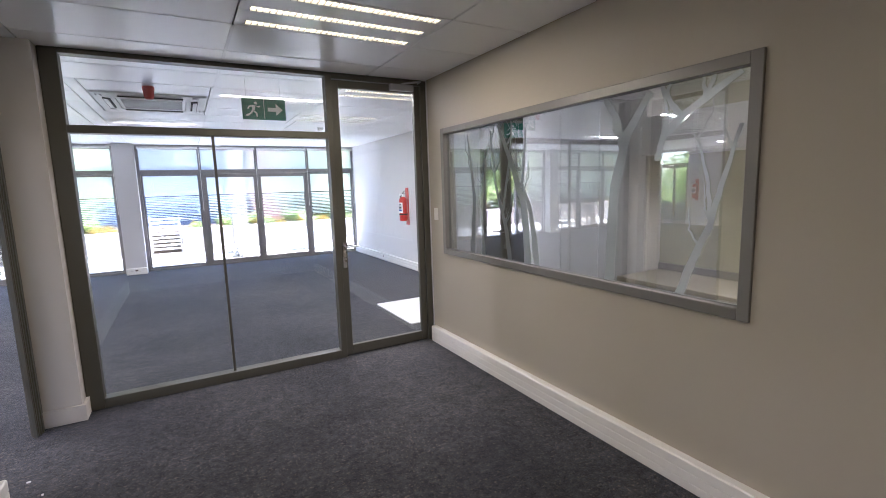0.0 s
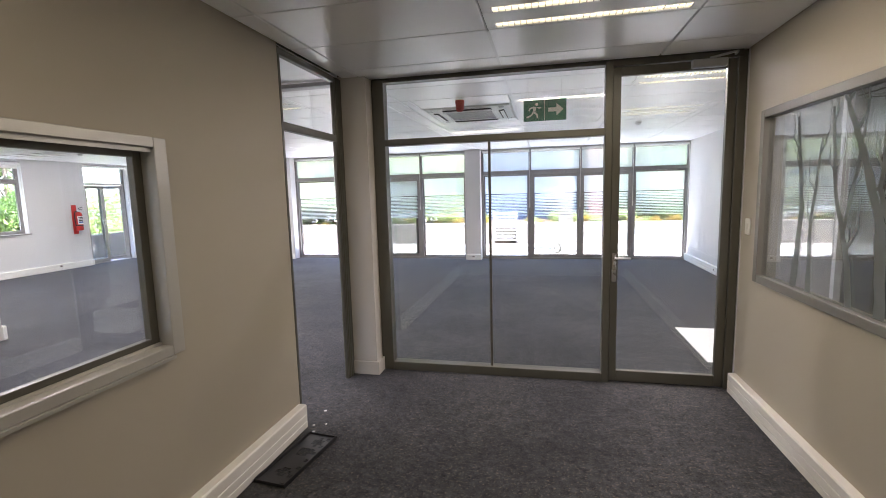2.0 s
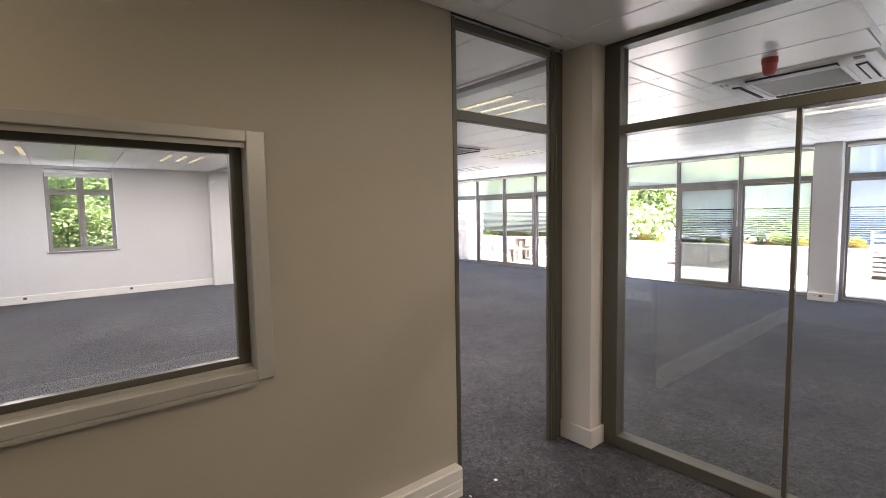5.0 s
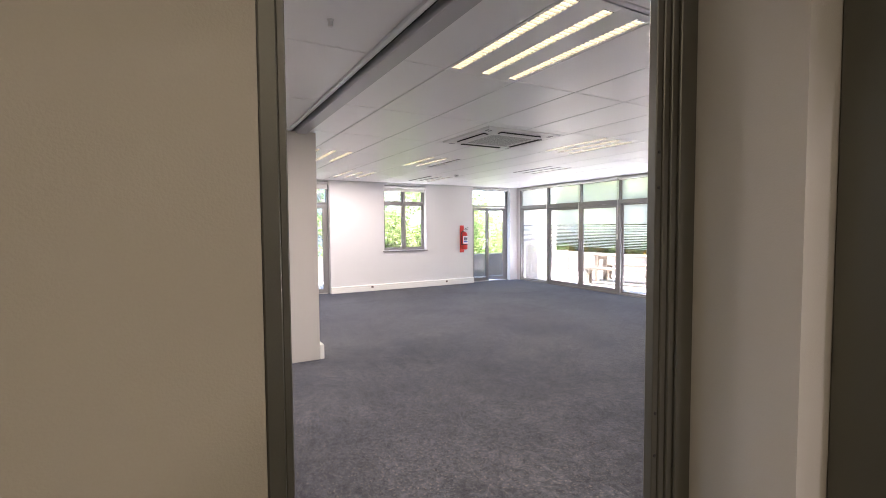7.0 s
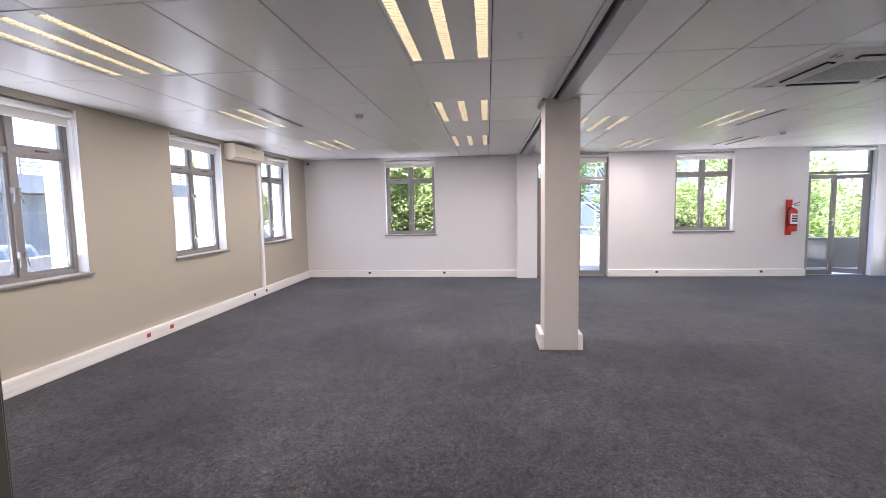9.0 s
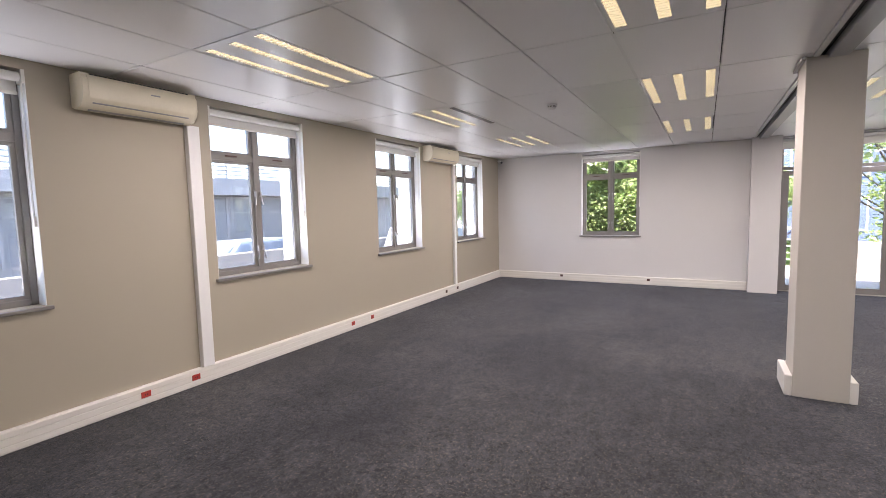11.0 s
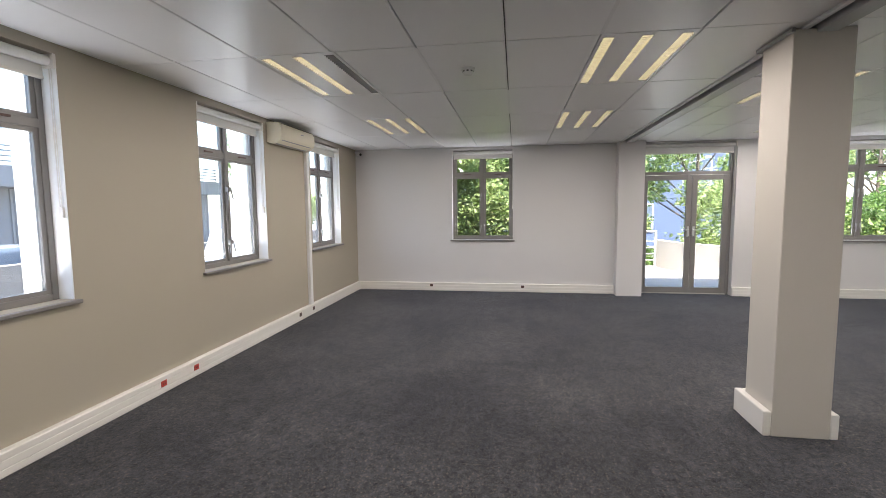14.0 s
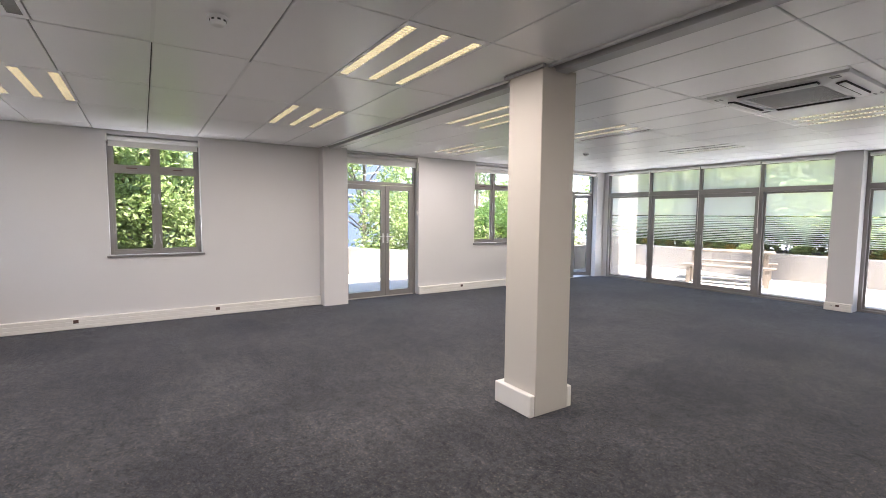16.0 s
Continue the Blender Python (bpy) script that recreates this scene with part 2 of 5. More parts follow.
def wall(name, length, height, thick, holes, m, material, label):
    """A wall along local x, inner face at local y 0, outward +y, with openings (a, b, z0, z1) right through."""
    bm = bmesh.new()
    xs = sorted({0.0, length, *[v for h in holes for v in h[:2]]})
    for a, b in zip(xs, xs[1:]):
        hs = sorted([h for h in holes if h[0] <= a + 1e-6 and h[1] >= b - 1e-6], key=lambda h: h[2])
        z = 0.0
        for h in hs:
            if h[2] > z + 1e-6:
                box(bm, a, b, 0, thick, z, h[2])
            z = h[3]
        if z < height - 1e-6:
            box(bm, a, b, 0, thick, z, height)
    bmesh.ops.remove_doubles(bm, verts=bm.verts[:], dist=1e-5)
    return structure(name, bm, material, label, "wall", m)


# ---- the building's shell ----
XW, XE, YS, YN, H = -10.57, 3.99, -0.25, 11.77, 2.615
GRADE = -0.75
structure("floor", boxes((XW - 0.23, 4.11, YS - 0.23, YN + 0.2, -0.05, 0)), CARPET, "worn dark grey flecked office carpet", "floor")
WW = [(1.82, 2.925, 0.945, 2.56), (5.10, 6.59, 0.0, 2.59), (7.915, 9.08, 0.95, 2.56), (10.49, 11.75, 0.0, 2.59)]
wall("wall_west", 12.02, 2.9, 0.23, WW, pose(XW, YS, 0, 0, 0, 90), WALLN, "white painted wall with windows and doors")
SWIN = ((1.23, 2.40), (3.72, 4.87), (6.205, 7.365), (8.61, 9.75))
wall("wall_south", 14.91, 2.9, 0.23, [(4.11 + a, 4.11 + b, 0.935, 2.55) for a, b in SWIN], pose(4.11, YS, 0, 0, 0, 180), WALL, "cream painted wall with four windows")
wall("wall_east", 5.47, 2.9, 0.12, [], pose(XE, YN, 0, 0, 0, -90), WALLN, "white painted wall at the end of the office")
wall("wall_reception_west", 3.737, 2.62, 0.035, [(0.98, 2.70, 0.93, 1.88)], pose(-0.79, YS, 0, 0, 0, 90), WALL, "cream reception wall with a sliding hatch window")
wall("wall_reception_east", 4.83, 2.62, 0.12, [(0.29, 3.02, 0.97, 2.095)], pose(2.37, 4.58, 0, 0, 0, -90), WALL, "cream reception wall with a fixed glass window")
structure("wall_kitchen_north", boxes((2.37, 2.98, 4.583, 4.70, 0, 2.9), (3.66, 4.10, 4.583, 4.70, 0, 2.9), (2.98, 3.66, 4.583, 4.70, 2.5, 2.9)), WALLN, "painted wall between kitchen and office", "wall")
structure("wall_kitchen_east", boxes((3.86, 4.10, YS, 4.583, 0, 2.9)), KWALL, "olive beige kitchen wall", "wall")
# lobby walls: shade of the unlit room is put into the olive colour
LOBBY = mat("shaded_olive_lobby", (0.2, 0.185, 0.145), 0.6, var=0.05, scale=1.4, fine=200, bump=0.1)
structure("wall_lobby_south", boxes((4.10, 6.9, 4.583, 4.70, GRADE, 2.9)), LOBBY, "olive lobby wall darkened for an unlit room", "wall")
structure("wall_lobby_east", boxes((6.78, 6.9, 4.70, 6.30, GRADE, 2.9)), LOBBY, "olive lobby wall darkened for an unlit room", "wall")
structure("wall_lobby_north", boxes((XE, 6.9, 6.30, 6.42, GRADE, 2.9)), LOBBY, "olive lobby wall darkened for an unlit room", "wall")
structure("floor_lobby", boxes((4.11, 6.78, 4.70, 6.30, -0.05, 0)), CARPET, "dark carpet of the unlit lobby", "floor")
structure("roof_lobby", boxes((4.6, 6.9, 4.583, 6.42, 2.9, 3.15)), PLASTER, "flat roof slab over the lobby", "roof")
for nm, x0, x1, y0, y1 in (("column_reception", -0.875, -0.577, 4.465, 4.72), ("column_facade_west", -5.88, -5.52, YN - 0.22, YN + 0.2), ("column_facade_east", -0.95, -0.59, YN - 0.22, YN + 0.2)):
    structure(nm, boxes((x0, x1, y0, y1, 0, 2.62)), WALLN if "facade" in nm else COLM, "square painted column", "column")
structure("pilaster", boxes((XW - 0.01, XW + 0.22, 4.425, 4.84, 0, 2.62)), WALLN, "white painted pilaster beside the door", "column")

# ceiling: lay-in tiles with open joints, in one mesh
LAMPS_A = [(-2.9, 3.24, 1), (-5.34, 3.24, 1), (-7.7, 3.23, 1), (-2.9, 0.86, 1), (-5.34, 0.86, 2), (-7.7, 0.86, 1),
           (-1.72, 5.0, 1), (-6.5, 5.0, 1), (-8.7, 6.2, 1), (-6.42, 6.77, 3), (-4.08, 7.95, 4), (-8.77, 8.0, 5), (-6.4, 9.2, 5)]
LAMPS_B = [(1.76, 3.05, 1), (2.92, 5.0, 1), (2.86, 7.0, 4), (0.56, 0.62, 1)]
bm = bmesh.new()


def tiles(bm, xs, ys, skip):
    for a, b in zip(xs, xs[1:]):
        for c, d in zip(ys, ys[1:]):
            # a cell that a fitting overlaps keeps only what is left round it, over several fittings
            rects = [(a, b, c, d)]
            for k in skip:
                left = []
                for p, q, r, t in rects:
                    if p >= k[1] - 0.002 or q <= k[0] + 0.002 or r >= k[3] - 0.002 or t <= k[2] + 0.002:
                        left.append((p, q, r, t))
                        continue
                    if k[0] > p:
                        left.append((p, k[0], r, t))
                    if k[1] < q:
                        left.append((k[1], q, r, t))
                    p, q = max(p, k[0]), min(q, k[1])
                    if k[2] > r:
                        left.append((p, q, r, k[2]))
                    if k[3] < t:
                        left.append((p, q, k[3], t))
                rects = left
            if rects != [(a, b, c, d)]:
                for p, q, r, t in rects:
                    if q - p > 0.012 and t - r > 0.012:
                        box(bm, p + 0.004, q - 0.004, r + 0.004, t - 0.004, H, H + 0.02, bevel=0.004)
                continue
            box(bm, a + 0.004, b - 0.004, c + 0.004, d - 0.004, H, H + 0.02, bevel=0.005)


def cuts(lo, hi, at, step):
    k = math.ceil((lo - at) / step + 1e-4)
    v = [lo]
    while at + k * step < hi - 0.02:
        if at + k * step > v[-1] + 0.02:
            v.append(at + k * step)
        k += 1
    return v + [hi]


skipA = [(x - 1.21, x, y, y + 0.6) for x, y, k in LAMPS_A] + [(-5.30, -4.24, 6.30, 7.36)]
skipB = [(x - 1.2, x, y, y + 0.6) for x, y, k in LAMPS_B] + [(-0.53, 0.53, 6.10, 7.16)]
tiles(bm, cuts(XW, -0.83, -4.12, 1.22), cuts(YS, 4.44, 3.84, 0.6), skipA)
tiles(bm, cuts(XW, -0.83, -4.12, 1.22), cuts(4.645, YN, 5.0, 0.6), skipA)
tiles(bm, cuts(-0.83, XE, 0.56, 1.2), cuts(4.70, YN, 5.0, 0.6), skipB)
tiles(bm, cuts(-0.79, 2.37, 0.56, 1.2), cuts(YS, 4.60, 3.65, 0.605), skipB)
tiles(bm, cuts(2.49, 3.86, 0.56, 1.2), cuts(YS, 4.583, 3.65, 0.605), [(2.56, 3.76, 0.62, 1.22)])
tagged(part("ceiling", bm, CEIL), "grey-white lay-in metal ceiling tiles", "ceiling", kind="structure")
structure("roof", boxes((XW - 0.6, 4.6, YS - 0.35, YN + 0.75, 2.9, 3.15)), PLASTER, "flat roof slab with overhang", "roof")
# closing slab; its dark colour stands in for shade seen through the tile joints
structure("ceiling_void_slab", boxes((XW, XE, YS, YN, 2.75, 2.89)), PLEN, "dark slab standing in for the shaded void above the tiles", "ceiling")
e = thing("ceiling_tee", pose(0, 0, 0), "white metal tee bars between the ceiling tiles", "ceiling trim", kind="structure")
for a, b, c, d in ((-5.32, -4.15, 3.228, 3.25), (-6.55, -5.36, 2.028, 2.05), (-2.88, -1.7, 2.028, 2.05), (-7.7, -6.6, 2.63, 2.65), (0.549, 0.571, 3.67, 4.59), (0.549, 0.571, 4.72, 8.6), (1.749, 1.771, 5.62, 6.98), (-3.3, -2.9, 8.59, 8.61), (-2.911, -2.889, 6.2, 8.6)):
    part("tee", boxes((a, b, c, d, H - 0.003, H - 0.0005)), TEE, e)

# lamps added low in the glazed openings, standing in for sky and ground light


def daylight_fill(m, length, watts):
    lamp = new("daylight_fill", bpy.data.lights.new("daylight_fill", "AREA"))
    lamp.data.shape, lamp.data.size, lamp.data.size_y = "RECTANGLE", length, 0.05
    lamp.data.energy, lamp.data.color = watts, (0.95, 0.98, 1.0)
    lamp.matrix_world = m


for x0, x1 in ((-10.44, -5.88), (-5.52, -0.95), (-0.59, XE)):
    daylight_fill(pose((x0 + x1) / 2, YN + 0.16, 0.04, 145), x1 - x0 - 0.2, 8)
for x0, x1 in SWIN:
    daylight_fill(pose(-(x0 + x1) / 2, YS - 0.2, 0.965, -145), x1 - x0 - 0.15, 1.4)
for a, b, z0, z1 in (WW[0], WW[2]):
    daylight_fill(pose(XW - 0.2, YS + (a + b) / 2, z0 + 0.03) @ pose(0, 0, 0, 0, 0, 90) @ pose(0, 0, 0, 145), b - a - 0.15, 1.6)

# ---- windows in the west and south walls ----


def window(name, w, h, m, label):
    """Four-light casement: local x along the wall, +y outward, origin at the opening's lower corner on the inner face."""
    e = thing(name, m, label, "window", kind="structure")
    y0, y1, f = 0.12, 0.17, 0.045
    t = h * 0.725
    c = w / 2
    part("window_frame", boxes((0, f, y0, y1, 0, h), (w - f, w, y0, y1, 0, h), (f, w - f, y0, y1, 0, f), (f, w - f, y0, y1, h - f, h), bevel=0.003), ALUW, e)
    part("mullion", boxes((c - 0.028, c + 0.028, y0 - 0.012, y1 + 0.002, f, h - f), bevel=0.003), ALUW, e)
    part("transom", boxes((f, c - 0.028, y0 - 0.006, y1 + 0.002, t - 0.03, t + 0.03), (c + 0.028, w - f, y0 - 0.006, y1 + 0.002, t - 0.03, t + 0.03), bevel=0.003), ALUW, e)
    for x0, x1 in ((f, c - 0.028), (c + 0.028, w - f)):
        for z0, z1 in ((f, t - 0.03), (t + 0.03, h - f)):
            s = part("sash", boxes((x0, x0 + 0.032, y0 + 0.01, y1 - 0.005, z0, z1), (x1 - 0.032, x1, y0 + 0.01, y1 - 0.005, z0, z1), (x0 + 0.032, x1 - 0.032, y0 + 0.01, y1 - 0.005, z0, z0 + 0.028), (x0 + 0.032, x1 - 0.032, y0 + 0.01, y1 - 0.005, z1 - 0.028, z1)), ALUW, e)
            p = part("pane", boxes((x0 + 0.03, x1 - 0.03, y0 + 0.024, y0 + 0.030, z0 + 0.026, z1 - 0.026)), GLASS, s)
            p.visible_shadow = False
    for s in (-1, 1):
        for z in (0.22, t - 0.38):
            bm = boxes((c + s * 0.028 - 0.008, c + s * 0.028 + 0.008, y0 - 0.035, y0 - 0.008, z, z + 0.05))
            tube(bm, [(c + s * 0.03, y0 - 0.03, z + 0.03), (c + s * 0.034, y0 - 0.04, z - 0.04), (c + s * 0.045, y0 - 0.045, z - 0.09)], 0.007, 6)
            part("handle", bm, BROWN if z > 1 else TRACKM, e)
        part("stay", boxes((c + s * w / 4 - 0.06, c + s * w / 4 + 0.06, y0 - 0.022, y0 - 0.004, t + 0.006, t + 0.02)), BROWN, e)
    part("window_sill", boxes((-0.03, w + 0.03, -0.035, y0 - 0.002, -0.028, -0.002), bevel=0.004), ALUW, e)
    part("reveal_lining", boxes((-0.001, 0.004, 0.002, y0, 0, h), (w - 0.004, w + 0.001, 0.002, y0, 0, h)), WHITE, e)
    return e


def blind(w, m, drop=0.1):
    e = thing("roller_blind", m, "rolled-up white fabric roller blind above the window", "blind", "rolled-up blinds")
    bm = bmesh.new()
    cyl(bm, (0.02, 0.05, -0.045), (w - 0.02, 0.05, -0.045), 0.032, seg=16)
    part("roll", bm, BLIND, e, smooth=True)
    part("bracket", boxes((0, 0.018, 0.0, 0.09, -0.09, 0)), TRUNK, e)
    part("bracket", boxes((w - 0.018, w, 0.0, 0.09, -0.09, 0)), TRUNK, e)
    part("fabric", boxes((0.025, w - 0.025, 0.078, 0.08, -drop, -0.04)), BLIND, e)
    part("bottom_bar", boxes((0.022, w - 0.022, 0.072, 0.086, -drop - 0.022, -drop), bevel=0.003), TRUNK, e)
    bm = bmesh.new()
    tube(bm, [(w - 0.012, 0.03, -0.06), (w - 0.012, 0.03, -1.0)], 0.0035, 5)
    tube(bm, [(w - 0.012, 0.045, -0.06), (w - 0.012, 0.045, -1.0)], 0.0035, 5)
    part("bead_chain", bm, TRUNK, e)
    part("chain_guide", boxes((w - 0.02, w - 0.004, 0.02, 0.05, -1.06, -0.99)), TRUNK, e)
    return e


n = 0
for a, b, z0, z1 in (WW[0], WW[2]):
    n += 1
    window("window_%d" % n, b - a, z1 - z0, pose(XW, YS + a, z0, 0, 0, 90), "grey aluminium casement window onto the garden")
    blind(b - a, pose(XW, YS + a, z1, 0, 0, 90), 0.13)
for x0, x1 in SWIN:
    n += 1
    window("window_%d" % n, x1 - x0, 1.615, pose(-x0, YS, 0.935, 0, 0, 180), "grey aluminium casement window onto the car park")
    blind(x1 - x0, pose(-x0, YS, 2.55, 0, 0, 180), 0.14)


def door_leaf(name, w, h, m, side, parent):
    """Glazed leaf: local x from the hinge, y thickness. side: 1 when the lock stile is at +x."""
    s = 0.085
    leaf = part(name, boxes((0, s, 0, 0.045, 0, h), (w - s, w, 0, 0.045, 0, h), (s, w - s, 0, 0.045, 0, s + 0.01), (s, w - s, 0, 0.045, h - s, h), bevel=0.003), ALUW, parent, m=m)
    p = part("pane", boxes((s - 0.01, w - s + 0.01, 0.018, 0.026, s, h - s + 0.01)), GLASS, leaf)
    p.visible_shadow = False
    x = w - s / 2 if side > 0 else s / 2
    bm = boxes((x - 0.018, x + 0.018, -0.008, 0, 0.98, 1.16), bevel=0.003)
    cyl(bm, (x, -0.05, 1.1), (x, 0, 1.1), 0.009, seg=10)
    cyl(bm, (x, -0.05, 1.1), (x - side * 0.12, -0.05, 1.1), 0.009, seg=10)
    cyl(bm, (x, -0.012, 1.02), (x, 0, 1.02), 0.012, seg=10)
    part("door_handle", bm, STEEL, leaf, "steel lever handle", smooth=True)
    return leaf


def double_door(name, w, h, m, label, swing=0.0, split=0.52):
    e = thing(name, m, label, "door", kind="structure")
    y0, y1, f, t = 0.12, 0.19, 0.05, 2.06
    part("door_frame", boxes((0, f, y0, y1, 0, h), (w - f, w, y0, y1, 0, h), (f, w - f, y0, y1, h - f, h), (f, w - f, y0, y1, t, t + 0.055), bevel=0.003), ALUW, e)
    p = part("fanlight", boxes((f, w - f, y0 + 0.03, y0 + 0.038, t + 0.055, h - f)), GLASS, e)
    p.visible_shadow = False
    a, b = f, f + (w - 2 * f) * split
    door_leaf("leaf", b - a - 0.003, t - 0.02, pose(a, y0 + 0.01, 0.015), 1, e)
    m2 = Matrix.Translation((w - f, y0 + 0.01, 0.015)) @ pose(0, 0, 0, 0, 0, swing) @ Matrix.Translation((-(w - f - b - 0.003), 0, 0))
    door_leaf("leaf", w - f - b - 0.003, t - 0.02, m2, -1, e)
    part("threshold", boxes((f, w - f, y0 - 0.02, y1, 0.0, 0.014), bevel=0.003), ALUL, e)
    return e


double_door("door_1", WW[1][1] - WW[1][0], 2.59, pose(XW, YS + WW[1][0], 0, 0, 0, 90), "closed glazed aluminium double door to the terrace", split=0.58)
blind(WW[1][1] - WW[1][0], pose(XW, YS + WW[1][0], 2.59, 0, 0, 90), 0.16)
double_door("door_2", WW[3][1] - WW[3][0], 2.59, pose(XW, YS + WW[3][0], 0, 0, 0, 90), "glazed aluminium double door with one leaf ajar", swing=-32, split=0.5)
blind(WW[3][1] - WW[3][0], pose(XW, YS + WW[3][0], 2.59, 0, 0, 90), 0.06)

# ---- glazed north facade ----


def stripes(w, z0, z1, rows, gaps):
    """Fading bands of frosted vinyl, thinner towards the bottom."""
    bm = bmesh.new()
    z, step = z1, (z1 - z0) / rows
    for i in range(rows):
        hgt = step * (0.78 - 0.55 * i / rows)
        box(bm, 0, w, 0, 0.0008, z - hgt, z)
        z -= step
    return bm


def bay(name, x0, x1, label, open_panel=None):
    """Four glazed panels between columns, with a transom and lights above."""
    e = thing(name, pose(x0, YN, 0), label, "window", kind="structure")
    w, k = x1 - x0, 4
    pw = w / k
    t0, t1, top = 2.01, 2.10, 2.58
    part("window_frame", boxes((0, 0.05, 0, 0.1, 0, top), (w - 0.05, w, 0, 0.1, 0, top), (0.05, w - 0.05, 0, 0.1, top - 0.05, top), (0.05, w - 0.05, 0, 0.1, 0, 0.035), bevel=0.003), ALUW, e)
    part("transom", boxes((0.05, w - 0.05, -0.01, 0.1, t0, t1), bevel=0.003), ALUW, e)
    for i in range(1, k):
        part("mullion", boxes((i * pw - 0.028, i * pw + 0.028, -0.005, 0.1, t1, top - 0.05), bevel=0.003), ALUW, e)
        if i != 2:
            part("mullion", boxes((i * pw - 0.03, i * pw + 0.03, -0.005, 0.1, 0.035, t0), bevel=0.003), ALUW, e)
    for i in range(k):
        a, b = max(0.05, i * pw + 0.028), min(w - 0.05, (i + 1) * pw - 0.028)
        p = part("pane", boxes((a, b, 0.05, 0.056, t1, top - 0.05)), GLASS, e)
        p.visible_shadow = False
        f = part("frosted_film", boxes((a + 0.003, b - 0.003, 0.0455, 0.0465, t1 + 0.003, top - 0.053)), FILM, p, "frosted vinyl film")
        f.visible_shadow = False
        sliding = i in (1, 2)
        y = 0.012 if sliding else 0.055
        shift = 0.0
        if open_panel == i:
            shift = pw * 0.9 * (1 if i == 1 else -1)
        s = 0.075 if sliding else 0.03
        a, b = i * pw + 0.03, (i + 1) * pw - 0.03
        if i == 1:
            b += 0.03
        if i == 2:
            a -= 0.03
            a += 0.002
        if i == 0:
            a = 0.05
        if i == 3:
            b = w - 0.05
        if open_panel == i:
            y = 0.102
        leaf = part("sliding_leaf" if sliding else "fixed_leaf", boxes((a, a + s, y, y + 0.04, 0.036, t0 - 0.002), (b - s, b, y, y + 0.04, 0.036, t0 - 0.002), (a + s, b - s, y, y + 0.04, 0.036, 0.036 + s), (a + s, b - s, y, y + 0.04, t0 - s - 0.002, t0 - 0.002), bevel=0.002), ALUW, e, m=pose(shift, 0, 0))
        p = part("pane", boxes((a + s, b - s, y + 0.017, y + 0.023, 0.036 + s, t0 - s)), GLASS, leaf)
        p.visible_shadow = False
        f = part("frosted_film", boxes((a + s + 0.002, b - s - 0.002, y + 0.0135, y + 0.0145, 1.56, t0 - s - 0.002)), FILM, p, "frosted vinyl film")
        f.visible_shadow = False
        st = stripes(b - a - 2 * s - 0.02, 1.0, 1.54, 15, 0)
        bmesh.ops.translate(st, verts=st.verts[:], vec=(a + s + 0.01, y + 0.0137, 0))
        f = part("film_stripes", st, FILM, p, "frosted vinyl stripes")
        f.visible_shadow = False
        if sliding:
            xh = b - 0.04 if i == 1 else a + 0.04
            part("door_handle", boxes((xh - 0.012, xh + 0.012, y - 0.014, y, 0.95, 1.15), bevel=0.004), TRACKM, leaf)
    return e


bay("window_facade_1", -10.44, -5.88, "grey aluminium sliding facade with frosted stripes")
bay("window_facade_2", -5.52, -0.95, "grey aluminium sliding facade with one leaf slid open", open_panel=1)
bay("window_facade_3", -0.59, XE, "grey aluminium sliding facade with frosted stripes")
structure("wall_facade_head", boxes((XW - 0.23, XE + 0.12, YN, YN + 0.2, 2.582, 2.9)), WALLN, "white painted head above the facade glazing", "wall")
structure("wall_facade_corner", boxes((XW - 0.23, -10.442, YN, YN + 0.2, 0, 2.6)), WALLN, "white corner pier", "wall")
for x0, x1 in ((-10.42, -5.9), (-5.5, -0.97), (-0.57, 3.97)):
    e = thing("roller_blind", pose(x0, YN - 0.085, 2.585), "long white rolled-up roller blinds along the glazing head", "blind", "facade blinds")
    for i in range(4):
        w = (x1 - x0) / 4
        bm = bmesh.new()
        cyl(bm, (i * w + 0.02, 0.04, -0.03), (i * w + w - 0.02, 0.04, -0.03), 0.028, seg=12)
        part("roll", bm, BLIND, e, smooth=True)
        bm = tube(bmesh.new(), [(i * w + w - 0.01, 0.035, -0.05), (i * w + w - 0.01, 0.035, -1.25 - 0.07 * (i % 2))], 0.005, 5)
        part("bead_chain", bm, TRUNK, e)
        part("chain_weight", boxes((i * w + w - 0.018, i * w + w - 0.002, 0.025, 0.045, -1.36, -1.25 - 0.07 * (i % 2))), TRUNK, e)

# ---- reception partition, doorway and hatch ----
PY = 4.60
e = thing("glass_partition", pose(0, PY, 0), "bronze aluminium glazed partition with a full-height door", "partition", kind="structure")
x0, x1, xd = -0.576, 2.365, 1.373
part("partition_frame", boxes((x0, x0 + 0.108, 0, 0.1, 0, 2.612), (x0 + 0.108, xd, 0, 0.1, 0, 0.075), (x0 + 0.108, xd, 0, 0.1, 2.582, 2.612), (xd, xd + 0.055, 0, 0.1, 0, 2.612), (xd + 0.055, x1, 0, 0.1, 2.565, 2.612), (x1 - 0.06, x1, 0, 0.1, 0, 2.565), bevel=0.003), ALU, e)
part("transom", boxes((x0 + 0.108, xd, -0.002, 0.102, 2.045, 2.10), bevel=0.003), ALU, e)
part("glass_joint", boxes((0.435, 0.455, 0.035, 0.065, 0.075, 2.045)), ALU, e)
for a, b, c, d in ((x0 + 0.108, 0.437, 0.075, 2.045), (0.453, xd, 0.075, 2.045), (x0 + 0.108, xd, 2.10, 2.582)):
    p = part("pane", boxes((a, b, 0.046, 0.054, c, d)), GLASSP, e)
    p.visible_shadow = False
s, a, b = 0.06, xd + 0.058, x1 - 0.063
